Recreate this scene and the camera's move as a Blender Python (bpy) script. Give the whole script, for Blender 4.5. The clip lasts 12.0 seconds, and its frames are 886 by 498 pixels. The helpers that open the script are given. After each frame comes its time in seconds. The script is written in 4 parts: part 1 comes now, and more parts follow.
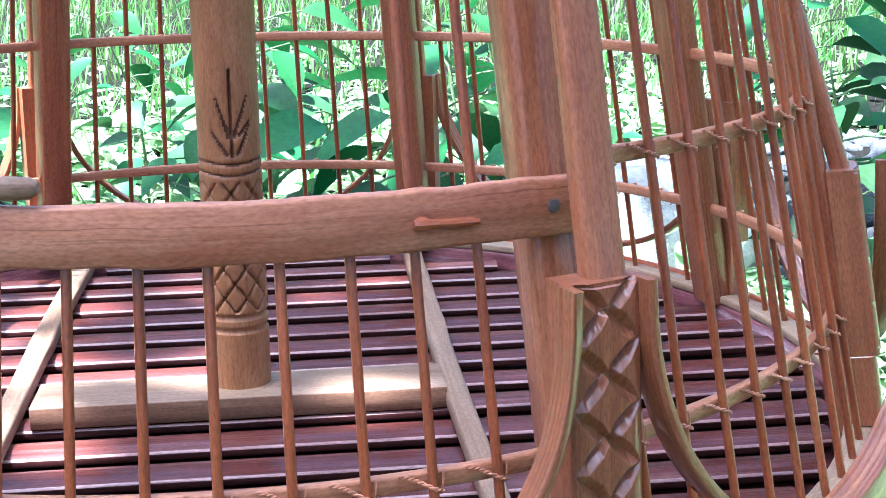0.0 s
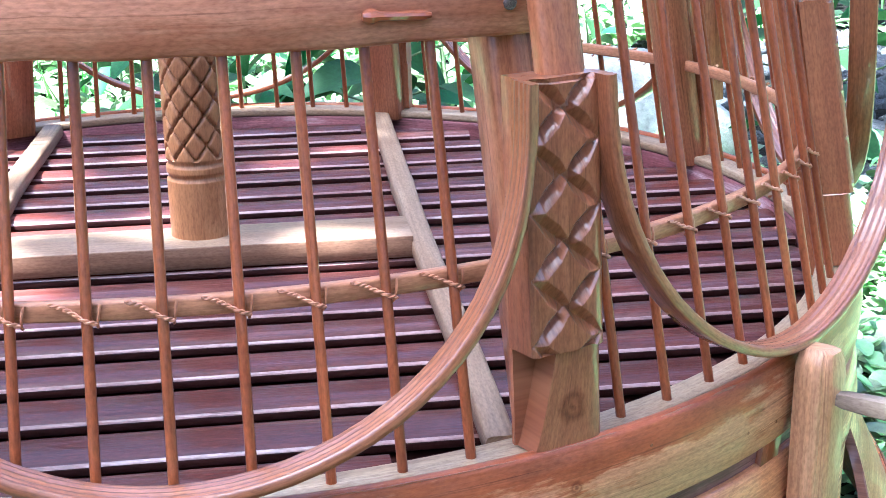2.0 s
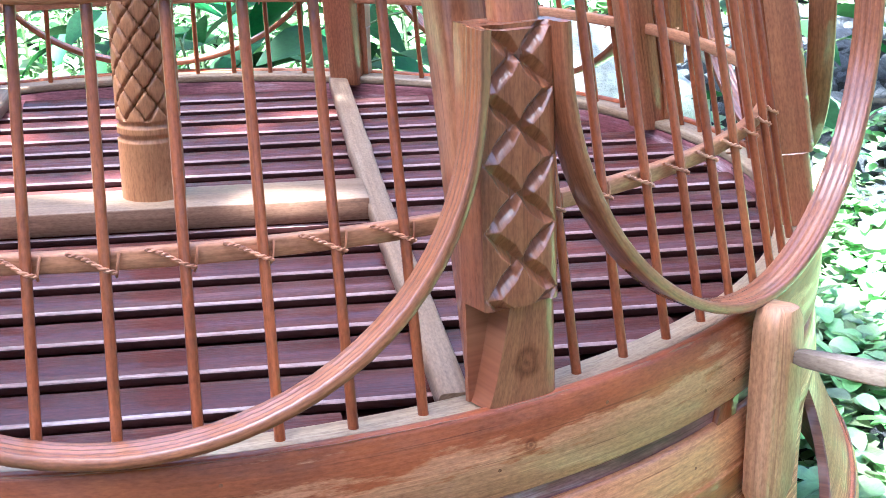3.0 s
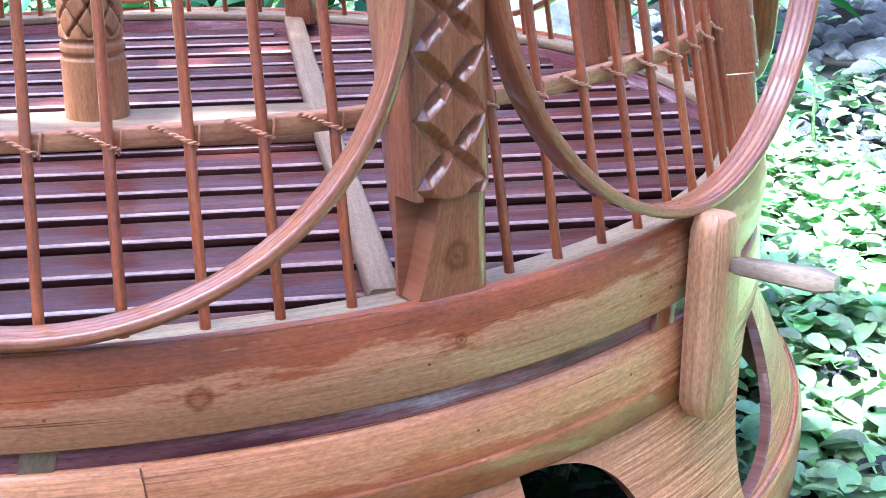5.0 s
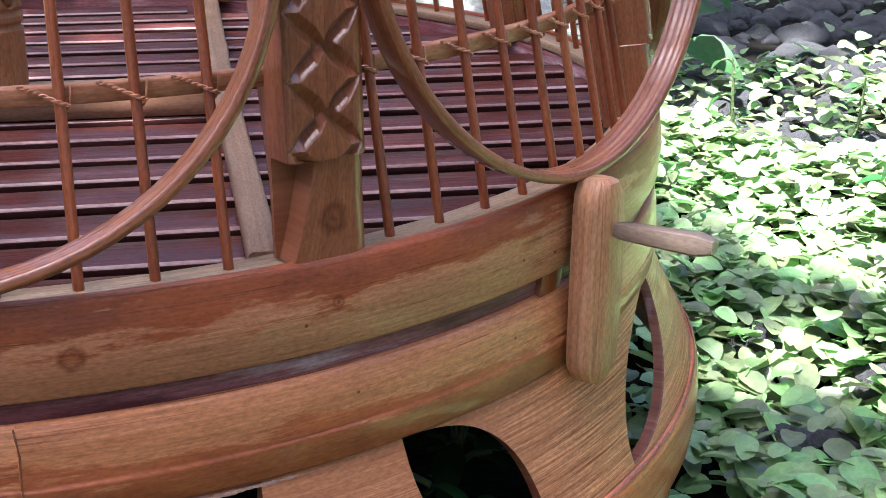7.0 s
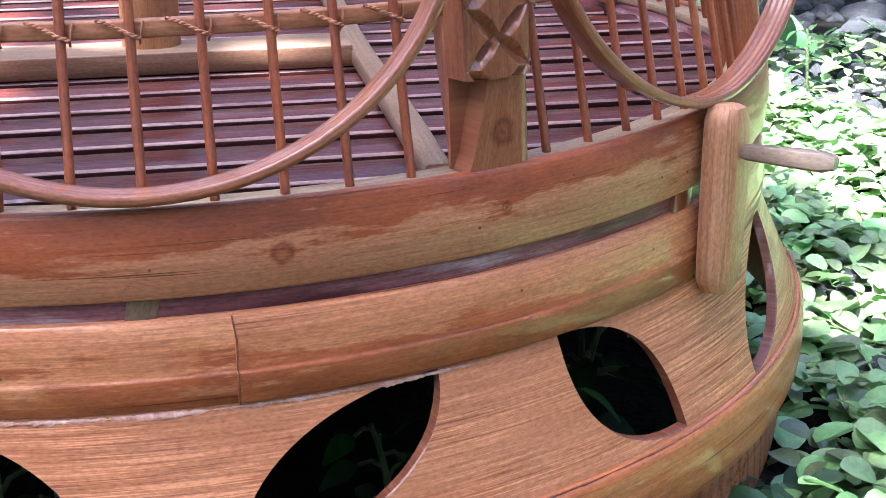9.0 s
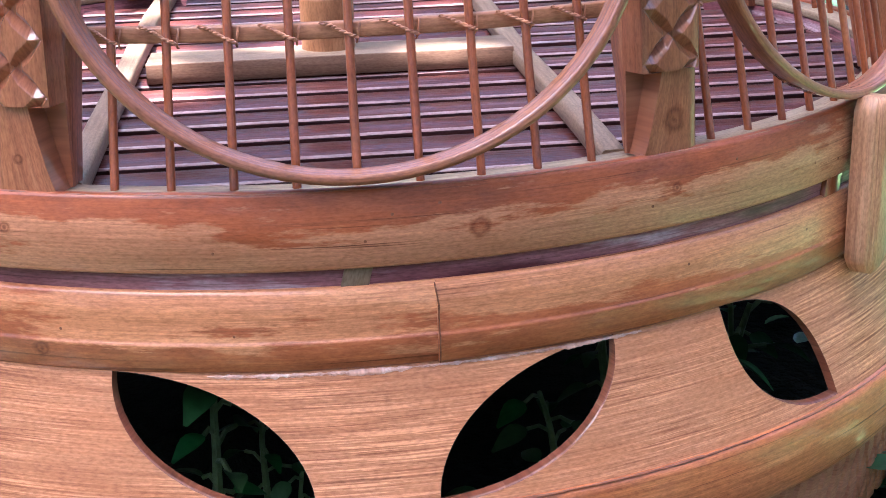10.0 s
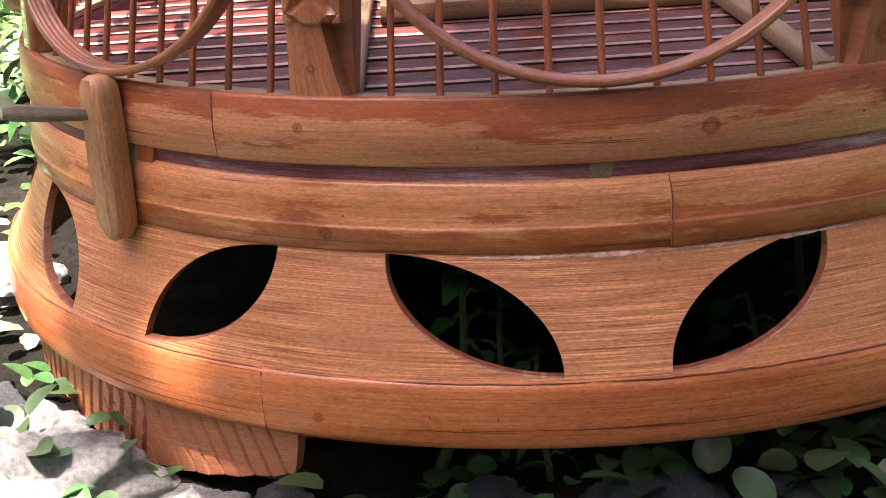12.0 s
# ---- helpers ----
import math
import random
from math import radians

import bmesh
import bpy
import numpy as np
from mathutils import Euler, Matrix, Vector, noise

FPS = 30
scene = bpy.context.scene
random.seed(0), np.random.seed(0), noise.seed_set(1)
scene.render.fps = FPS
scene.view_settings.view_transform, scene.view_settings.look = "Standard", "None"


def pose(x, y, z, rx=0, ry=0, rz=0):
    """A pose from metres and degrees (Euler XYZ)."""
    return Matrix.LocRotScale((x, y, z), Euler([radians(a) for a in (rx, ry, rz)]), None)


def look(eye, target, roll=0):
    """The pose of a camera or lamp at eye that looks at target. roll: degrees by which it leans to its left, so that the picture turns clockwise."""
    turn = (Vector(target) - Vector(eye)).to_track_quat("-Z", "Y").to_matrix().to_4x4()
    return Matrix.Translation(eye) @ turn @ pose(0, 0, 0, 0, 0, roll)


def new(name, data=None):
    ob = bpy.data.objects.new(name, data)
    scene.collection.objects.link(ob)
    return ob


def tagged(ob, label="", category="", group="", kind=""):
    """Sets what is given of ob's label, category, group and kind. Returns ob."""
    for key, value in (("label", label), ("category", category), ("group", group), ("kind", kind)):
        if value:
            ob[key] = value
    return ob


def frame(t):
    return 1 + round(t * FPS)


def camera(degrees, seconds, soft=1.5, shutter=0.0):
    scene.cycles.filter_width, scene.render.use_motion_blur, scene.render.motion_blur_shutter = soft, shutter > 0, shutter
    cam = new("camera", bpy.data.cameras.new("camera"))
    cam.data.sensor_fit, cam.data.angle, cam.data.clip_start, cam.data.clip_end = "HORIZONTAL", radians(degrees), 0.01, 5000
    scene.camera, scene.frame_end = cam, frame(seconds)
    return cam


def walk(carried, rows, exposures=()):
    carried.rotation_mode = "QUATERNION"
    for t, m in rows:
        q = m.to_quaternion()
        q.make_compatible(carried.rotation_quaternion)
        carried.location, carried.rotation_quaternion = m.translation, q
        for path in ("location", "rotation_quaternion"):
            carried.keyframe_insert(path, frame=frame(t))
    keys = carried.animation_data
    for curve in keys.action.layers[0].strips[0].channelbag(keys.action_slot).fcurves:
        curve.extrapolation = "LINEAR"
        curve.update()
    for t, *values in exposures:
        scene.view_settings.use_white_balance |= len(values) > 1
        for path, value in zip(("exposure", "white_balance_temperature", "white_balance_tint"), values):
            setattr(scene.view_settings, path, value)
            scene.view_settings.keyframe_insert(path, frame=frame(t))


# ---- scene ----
SKY_POWER, SUN_POWER = 0.065, 5.0
EXPOSURES = [(0.0, 3.55, 4700, 10), (2.0, 3.88, 4750, 8), (3.0, 3.95, 4800, 8), (5.0, 3.94, 4600, 11), (5.5, 3.78, 4750, 12), (6.0, 3.18, 5100, 15), (6.7, 2.92, 5550, 17), (8.5, 3.06, 5500, 19), (9.0, 3.42, 5250, 17), (9.5, 3.6, 5050, 15), (10.5, 3.52, 5100, 16), (11.0, 3.17, 5350, 18), (11.5, 2.94, 5750, 20), (12.0, 2.78, 6400, 23)]
cam = camera(36.0, 12.0, soft=0.85)
# seconds, eye x y z, yaw to the left of +y, pitch, roll
ROWS = [
    (0.0, 0.01546, -0.48364, 0.31977, -6.982, -13.712, -0.804),
    (0.5, 0.01874, -0.48363, 0.30510, -7.012, -14.985, -0.918),
    (1.0, 0.01904, -0.48256, 0.30140, -7.108, -15.604, -1.046),
    (1.5, 0.02040, -0.48131, 0.29351, -7.171, -16.046, -1.070),
    (2.0, 0.02288, -0.48084, 0.29081, -7.493, -16.857, -1.060),
    (2.5, 0.02300, -0.47953, 0.28785, -7.995, -17.577, -0.962),
    (3.0, 0.02643, -0.47672, 0.28348, -8.987, -17.777, -0.680),
    (4.8, 0.03215, -0.48098, 0.26700, -9.893, -18.888, 0.152),
    (5.0, 0.03511, -0.48193, 0.26478, -10.127, -18.643, 0.096),
    (5.5, 0.04080, -0.48420, 0.26370, -10.537, -18.903, 0.273),
    (6.0, 0.04381, -0.48630, 0.26212, -11.023, -18.975, 0.414),
    (6.5, 0.04805, -0.48739, 0.26171, -11.758, -19.041, 0.625),
    (6.7, 0.04946, -0.48800, 0.26174, -12.199, -19.154, 0.782),
    (8.3, 0.03678, -0.50702, 0.24471, -13.100, -18.269, 0.034),
    (8.5, 0.03096, -0.51149, 0.24934, -12.020, -18.996, -0.071),
    (9.0, 0.01308, -0.52542, 0.25108, -10.489, -19.030, -0.633),
    (9.5, -0.00429, -0.54382, 0.25401, -8.582, -18.673, -1.270),
    (10.0, -0.01421, -0.56144, 0.25575, -5.955, -18.568, -1.941),
    (10.5, -0.02725, -0.57650, 0.25648, -4.294, -18.918, -2.234),
    (11.0, -0.03374, -0.59118, 0.25433, -3.112, -18.867, -2.554),
    (11.5, -0.03889, -0.60580, 0.24865, -2.223, -19.011, -2.827),
    (12.0, -0.05067, -0.61781, 0.24905, 0.013, -18.946, -3.586),
]


def rig(x, y, z, yaw, pitch, roll):
    a, b = radians(yaw), radians(pitch)
    ahead = Vector((-math.sin(a) * math.cos(b), math.cos(a) * math.cos(b), math.sin(b)))
    return look((x, y, z), Vector((x, y, z)) + ahead, roll)


walk(cam, [(r[0], rig(*r[1:])) for r in ROWS], EXPOSURES)

# ---- light ----
SUN_WAY = Vector((-0.26, -0.14, 0.95)).normalized()
world = bpy.data.worlds.new("world")
scene.world = world
world.use_nodes = True
wn = world.node_tree.nodes
sky = wn.new("ShaderNodeTexSky")
sky.sky_type, sky.sun_disc = "NISHITA", False
sky.sun_elevation = math.asin(SUN_WAY.z)
sky.air_density, sky.dust_density, sky.ozone_density = 0.9, 4.0, 0.6
sky.sun_rotation = math.atan2(SUN_WAY.x, SUN_WAY.y)
world.node_tree.links.new(sky.outputs[0], wn["Background"].inputs[0])
wn["Background"].inputs[1].default_value = SKY_POWER
sun = new("sun", bpy.data.lights.new("sun", "SUN"))
sun.data.energy, sun.data.angle, sun.data.color = SUN_POWER, radians(0.6), (1.0, 0.95, 0.86)
sun.matrix_world = look(SUN_WAY * 20, (0, 0, 0))


# ---- materials ----
def tree(name):
    m = bpy.data.materials.new(name)
    m.use_nodes = True
    return m, m.node_tree.nodes, m.node_tree.links, m.node_tree.nodes["Principled BSDF"]


def ramp(nodes, links, source, stops):
    n = nodes.new("ShaderNodeValToRGB")
    while len(n.color_ramp.elements) < len(stops):
        n.color_ramp.elements.new(0.5)
    for e, (p, c) in zip(n.color_ramp.elements, stops):
        e.position, e.color = p, (*c, 1)
    links.new(source, n.inputs[0])
    return n.outputs[0]


def noise_at(nodes, links, vector, scale, detail=4.0, rough=0.55):
    n = nodes.new("ShaderNodeTexNoise")
    n.inputs["Scale"].default_value, n.inputs["Detail"].default_value, n.inputs["Roughness"].default_value = scale, detail, rough
    links.new(vector, n.inputs["Vector"])
    return n.outputs["Fac"]


def mixed(nodes, links, kind, fac, a, b):
    n = nodes.new("ShaderNodeMix")
    n.data_type, n.blend_type = "RGBA", kind
    if isinstance(fac, (int, float)):
        n.inputs[0].default_value = fac
    else:
        links.new(fac, n.inputs[0])
    for sock, v in ((n.inputs[6], a), (n.inputs[7], b)):
        if isinstance(v, tuple):
            sock.default_value = (*v, 1)
        else:
            links.new(v, sock)
    return n.outputs[2]


def cane(name, dark, mid, light, stain, gloss=0.3, coat=0.4, along=8.0, across=420.0, fibre=0.3, blotch=0.4, relief=0.2, hue=0.12, scratch=0.3, hair=0.0, varnish=None, pores=0.25, polish=0.10, shine=0.22, knots=(), waviness=0.22):
    """Varnished bamboo or cane: fibres along u, long streaks, patches of stain, and a varnish run (colour, from z, to z)."""
    m, nodes, links, out = tree(name)
    uv = nodes.new("ShaderNodeUVMap")
    rnd = nodes.new("ShaderNodeObjectInfo")
    add = nodes.new("ShaderNodeVectorMath")
    add.operation = "ADD"
    mul = nodes.new("ShaderNodeVectorMath")
    mul.operation = "SCALE"
    mul.inputs[0].default_value = (7.1, 3.7, 5.3)
    links.new(rnd.outputs["Random"], mul.inputs["Scale"])
    links.new(uv.outputs[0], add.inputs[0])
    links.new(mul.outputs[0], add.inputs[1])

    def stretched(su, sv):
        mp = nodes.new("ShaderNodeMapping")
        mp.inputs["Scale"].default_value = (su, sv, 1)
        links.new(add.outputs[0], mp.inputs[0])
        return mp.outputs[0]

    fine = noise_at(nodes, links, stretched(along * 3, across * 2.4), 1.0, 3, 0.6)
    broad = noise_at(nodes, links, stretched(along, across * 0.2), 1.0, 4, 0.6)
    patch = noise_at(nodes, links, stretched(13, 75), 1.0, 6, 0.68)
    colour = ramp(nodes, links, broad, [(0.30, dark), (0.46, mid), (0.56, mid), (0.74, light)])
    fibres = ramp(nodes, links, fine, [(0.30, (0.66, 0.60, 0.56)), (0.5, (1, 1, 1)), (0.72, (1.22, 1.20, 1.16))])
    colour = mixed(nodes, links, "MULTIPLY", fibre * 2, colour, fibres)
    lines = noise_at(nodes, links, stretched(9.0, across * 1.7), 1.0, 3, 0.6)
    dark_lines = ramp(nodes, links, lines, [(0.30, (0.30, 0.22, 0.18)), (0.37, (1, 1, 1)), (0.66, (1, 1, 1)), (0.74, (1.25, 1.25, 1.25))])
    colour = mixed(nodes, links, "MULTIPLY", scratch, colour, dark_lines)
    speck = ramp(nodes, links, noise_at(nodes, links, stretched(170.0, across), 1.0, 3, 0.7), [(0.28, (0.35, 0.28, 0.25)), (0.35, (1, 1, 1))])
    colour = mixed(nodes, links, "MULTIPLY", pores, colour, speck)
    spots = ramp(nodes, links, patch, [(0.48, (0, 0, 0)), (0.60, (1, 1, 1))])
    dull = nodes.new("ShaderNodeMath")
    dull.operation = "MULTIPLY"
    dull.inputs[1].default_value = blotch
    links.new(spots, dull.inputs[0])
    colour = mixed(nodes, links, "MIX", dull.outputs[0], colour, stain)
    grit = ramp(nodes, links, noise_at(nodes, links, stretched(520.0, 1500.0), 1.0, 2, 0.6), [(0.30, (0.74, 0.70, 0.66)), (0.5, (1, 1, 1)), (0.70, (1.22, 1.22, 1.22))])
    colour = mixed(nodes, links, "MULTIPLY", 0.8, colour, grit)
    if hair:
        # close fine saw lines along the strip
        comb = noise_at(nodes, links, stretched(26.0, 1500.0), 1.0, 4, 0.7)
        worn = noise_at(nodes, links, stretched(16.0, 45.0), 1.0, 3, 0.6)
        pale = ramp(nodes, links, comb, [(0.38, (0.58, 0.48, 0.41)), (0.46, (1, 1, 1)), (0.51, (1, 1, 1)), (0.58, (1.55, 1.75, 1.95))])
        some = ramp(nodes, links, worn, [(0.40, (0.25, 0.25, 0.25)), (0.58, (1, 1, 1))])
        amount = nodes.new("ShaderNodeMath")
        amount.operation = "MULTIPLY"
        amount.inputs[1].default_value = hair
        links.new(some, amount.inputs[0])
        colour = mixed(nodes, links, "MULTIPLY", amount.outputs[0], colour, pale)
    if varnish:
        tint, z0, z1 = varnish
        at = nodes.new("ShaderNodeTexCoord")
        xyz = nodes.new("ShaderNodeSeparateXYZ")
        links.new(at.outputs["Object"], xyz.inputs[0])
        run = nodes.new("ShaderNodeMapRange")
        run.inputs["From Min"].default_value, run.inputs["From Max"].default_value = z0, z1
        links.new(xyz.outputs["Z"], run.inputs["Value"])
        edge = nodes.new("ShaderNodeMath")
        edge.operation = "MULTIPLY_ADD"
        edge.inputs[1].default_value = 3.2
        links.new(noise_at(nodes, links, stretched(17, 95), 1.0, 7, 0.68), edge.inputs[0])
        links.new(run.outputs[0], edge.inputs[2])
        shift = nodes.new("ShaderNodeMapRange")
        shift.inputs["From Min"].default_value, shift.inputs["From Max"].default_value = 1.97, 2.15
        links.new(edge.outputs[0], shift.inputs["Value"])
        deep = ramp(nodes, links, shift.outputs[0], [(0.0, (0, 0, 0)), (1.0, (0.82, 0.82, 0.82))])
        streak = ramp(nodes, links, lines, [(0.30, (0.45, 0.42, 0.40)), (0.42, (1, 1, 1)), (0.60, (1, 1, 1)), (0.75, (1.5, 1.6, 1.6))])
        cloud = ramp(nodes, links, noise_at(nodes, links, stretched(26, 60), 1.0, 6, 0.7), [(0.36, (0.62, 0.55, 0.5)), (0.5, (1, 1, 1)), (0.64, (1.3, 1.45, 1.6))])
        coat_of = mixed(nodes, links, "MULTIPLY", 1.0, mixed(nodes, links, "MULTIPLY", 0.9, tint, streak), cloud)
        colour = mixed(nodes, links, "MIX", deep, colour, mixed(nodes, links, "MULTIPLY", 0.6, coat_of, grit))
    for place, size, open_ring in knots:
        # a knot: dark ring and heart of uneven outline
        here = nodes.new("ShaderNodeTexCoord").outputs["Object"]
        apart = nodes.new("ShaderNodeVectorMath")
        apart.operation = "DISTANCE"
        apart.inputs[1].default_value = place
        links.new(here, apart.inputs[0])
        far = nodes.new("ShaderNodeMath")
        far.operation = "MULTIPLY_ADD"
        far.inputs[1].default_value = 1.0 / size
        links.new(apart.outputs["Value"], far.inputs[0])
        ragged = nodes.new("ShaderNodeMath")
        ragged.operation = "MULTIPLY_ADD"
        ragged.inputs[1].default_value, ragged.inputs[2].default_value = 0.9, -0.45
        links.new(noise_at(nodes, links, here, 0.9 / size, 5, 0.65), ragged.inputs[0])
        links.new(ragged.outputs[0], far.inputs[2])
        heart = (0.95, 0.9, 0.85) if open_ring else (0.42, 0.33, 0.28)
        eye = ramp(nodes, links, far.outputs[0], [(0.12, heart), (0.36, (0.80, 0.72, 0.66)), (0.60, (0.52, 0.42, 0.36)), (0.78, (0.74, 0.66, 0.60)), (1.0, (1, 1, 1))])
        colour = mixed(nodes, links, "MULTIPLY", 1.0, colour, eye)
    hsv = nodes.new("ShaderNodeHueSaturation")
    spread = nodes.new("ShaderNodeMapRange")
    spread.inputs["To Min"].default_value, spread.inputs["To Max"].default_value = 1 - hue, 1 + hue
    links.new(rnd.outputs["Random"], spread.inputs["Value"])
    links.new(spread.outputs[0], hsv.inputs["Value"])
    links.new(colour, hsv.inputs["Color"])
    links.new(hsv.outputs[0], out.inputs["Base Color"])
    rg = nodes.new("ShaderNodeMapRange")
    rg.inputs["To Min"].default_value, rg.inputs["To Max"].default_value = gloss + 0.02, gloss + 0.32
    links.new(patch, rg.inputs["Value"])
    links.new(rg.outputs[0], out.inputs["Roughness"])
    out.inputs["Specular IOR Level"].default_value = shine
    out.inputs["Coat Weight"].default_value, out.inputs["Coat Roughness"].default_value = coat, polish
    bump = nodes.new("ShaderNodeBump")
    bump.inputs["Strength"].default_value, bump.inputs["Distance"].default_value = relief * 0.4, 0.0004
    links.new(fine, bump.inputs["Height"])
    waves = nodes.new("ShaderNodeBump")
    waves.inputs["Strength"].default_value, waves.inputs["Distance"].default_value = waviness, 0.0008
    links.new(noise_at(nodes, links, stretched(60, 210), 1.0, 4, 0.6), waves.inputs["Height"])
    links.new(waves.outputs[0], bump.inputs["Normal"])
    links.new(bump.outputs[0], out.inputs["Normal"])
    links.new(waves.outputs[0], out.inputs["Coat Normal"])
    return m


def round_at(a, r, z):
    return (r * math.cos(radians(a)), r * math.sin(radians(a)), z)


RED_VARNISH = (0.34, 0.066, 0.013)
CANE_BAND = cane("band_bamboo", (0.363, 0.099, 0.029), (0.487, 0.145, 0.045), (0.589, 0.212, 0.075), (0.431, 0.134, 0.044), coat=0.55, hair=0.28, scratch=0.95, pores=0.45, relief=0.45, knots=[(round_at(-112.4, 0.2451, 0.0613), 0.0021, False)])
MIDDLE_CANE = cane("middle_bamboo", (0.44, 0.150, 0.056), (0.59, 0.226, 0.090), (0.67, 0.295, 0.127), (0.50, 0.178, 0.064), coat=0.55, hair=0.28, scratch=0.95, pores=0.45, relief=0.45, varnish=((0.36, 0.085, 0.022), 0.132, 0.108), knots=[(round_at(-112.6, 0.2280, 0.1165), 0.0030, False)])
RIM_CANE = cane("rim_bamboo", (0.44, 0.158, 0.068), (0.56, 0.222, 0.103), (0.65, 0.285, 0.138), (0.43, 0.160, 0.068), coat=0.3, hair=0.25, scratch=0.95, pores=0.45, relief=0.45, blotch=0.55, varnish=(RED_VARNISH, 0.1408, 0.1635), knots=[(round_at(-82.2, 0.2275, 0.1478), 0.0036, True), (round_at(-67.3, 0.2274, 0.1502), 0.0020, False), (round_at(-114.2, 0.2275, 0.1504), 0.0019, False)])
CANE_PANEL = cane("panel_bamboo", (0.38, 0.138, 0.052), (0.45, 0.178, 0.073), (0.51, 0.222, 0.100), (0.42, 0.138, 0.047), along=6, across=200, fibre=0.15, relief=0.55, scratch=0.4, hair=1.0, blotch=0.35, gloss=0.38, coat=0.25)
CANE_EDGE_SHADE = cane("cut_edge_and_shade", (0.10, 0.030, 0.014), (0.19, 0.062, 0.028), (0.34, 0.15, 0.08), (0.17, 0.04, 0.02), gloss=0.4, coat=0.4, along=300.0, across=300.0, pores=0.6)
CANE_LEDGE = cane("ledge_bamboo", (0.20, 0.115, 0.06), (0.32, 0.21, 0.12), (0.44, 0.32, 0.20), (0.27, 0.15, 0.08), gloss=0.4, coat=0.2)
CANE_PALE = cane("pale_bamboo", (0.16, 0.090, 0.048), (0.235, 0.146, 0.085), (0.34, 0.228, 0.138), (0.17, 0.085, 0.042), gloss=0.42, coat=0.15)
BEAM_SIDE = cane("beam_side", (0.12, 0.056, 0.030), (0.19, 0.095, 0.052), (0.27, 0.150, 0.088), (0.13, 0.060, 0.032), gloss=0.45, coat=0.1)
CANE_STICK = cane("stick_bamboo", (0.165, 0.034, 0.010), (0.30, 0.075, 0.021), (0.43, 0.140, 0.045), (0.18, 0.036, 0.010), gloss=0.22, coat=1.0, polish=0.05)
CANE_ARCH = cane("arch_rattan", (0.19, 0.056, 0.021), (0.31, 0.104, 0.040), (0.44, 0.185, 0.085), (0.15, 0.040, 0.016), across=700, gloss=0.30, coat=0.9, polish=0.08, fibre=0.4)
CANE_POST = cane("post_bamboo", (0.24, 0.070, 0.027), (0.34, 0.115, 0.046), (0.44, 0.180, 0.080), (0.25, 0.068, 0.028), gloss=0.26, coat=0.9, scratch=0.6)
KNOTTED_POST = cane("knotted_post", (0.24, 0.070, 0.027), (0.34, 0.115, 0.046), (0.44, 0.180, 0.080), (0.25, 0.068, 0.028), gloss=0.26, coat=0.9, scratch=0.6, knots=[((0.2249, 0.0014, 0.1688), 0.0042, False)])
PINNED_POST = cane("pinned_post", (0.24, 0.070, 0.027), (0.34, 0.115, 0.046), (0.44, 0.180, 0.080), (0.25, 0.068, 0.028), gloss=0.26, coat=0.9, scratch=0.6, knots=[((0.2249, -0.0016, 0.1685), 0.0017, True)])
BAR_CANE = cane("bar_bamboo", (0.33, 0.115, 0.052), (0.46, 0.190, 0.096), (0.56, 0.270, 0.150), (0.36, 0.105, 0.042), gloss=0.34, coat=0.35, blotch=0.7, scratch=0.5)
CANE_HOOP = cane("hoop_bamboo", (0.30, 0.105, 0.045), (0.42, 0.180, 0.084), (0.53, 0.265, 0.140), (0.30, 0.085, 0.040), gloss=0.35, coat=0.3)
CANE_BLOCK = cane("block_bamboo", (0.34, 0.145, 0.062), (0.48, 0.230, 0.110), (0.57, 0.33, 0.18), (0.40, 0.17, 0.075), gloss=0.34, coat=0.4, across=300, scratch=0.5)
CANE_SLAT = cane("slat_stain", (0.040, 0.0085, 0.0052), (0.086, 0.0210, 0.0140), (0.185, 0.072, 0.052), (0.062, 0.0115, 0.0065), gloss=0.34, coat=0.40, relief=1.3, along=5, shine=0.08, polish=0.07, waviness=0.6)
# pale colour painted on slat fronts for the glint of their edges
EDGE_GLINT = cane("edge_glint", (0.16, 0.065, 0.05), (0.33, 0.19, 0.16), (0.55, 0.42, 0.38), (0.14, 0.04, 0.03), gloss=0.25, coat=0.8, blotch=0.8)
# near-black that paints the shade between the slats
GAP_SHADE = cane("gap_shade", (0.020, 0.006, 0.005), (0.035, 0.010, 0.008), (0.07, 0.022, 0.018), (0.03, 0.008, 0.006), gloss=0.4, coat=0.15, shine=0.1)
CANE_INNER = cane("inner_stain", (0.07, 0.018, 0.020), (0.30, 0.11, 0.11), (0.62, 0.44, 0.44), (0.13, 0.026, 0.028), gloss=0.3, coat=0.15, scratch=1.0, fibre=0.9, blotch=0.6, across=800.0, along=22.0)
CANE_POLE = cane("pole_bamboo", (0.23, 0.088, 0.031), (0.33, 0.140, 0.054), (0.43, 0.205, 0.088), (0.26, 0.088, 0.030), gloss=0.4, coat=0.3, along=20, across=200, fibre=0.2, scratch=0.2)
CANE_CUT = cane("dark_cut", (0.085, 0.032, 0.013), (0.14, 0.055, 0.023), (0.21, 0.090, 0.040), (0.10, 0.036, 0.014), gloss=0.5, coat=0.1)
CANE_CORD = cane("cord_rattan", (0.26, 0.086, 0.038), (0.45, 0.185, 0.092), (0.63, 0.335, 0.195), (0.37, 0.125, 0.054), gloss=0.35, coat=0.4)
CANE_FOOT = cane("foot_bamboo", (0.30, 0.095, 0.040), (0.42, 0.160, 0.072), (0.52, 0.235, 0.120), (0.36, 0.125, 0.056), gloss=0.42, coat=0.2)
CANE_PEG = cane("peg_wood", (0.13, 0.090, 0.062), (0.23, 0.165, 0.115), (0.36, 0.27, 0.20), (0.12, 0.075, 0.05), gloss=0.36, coat=0.35)
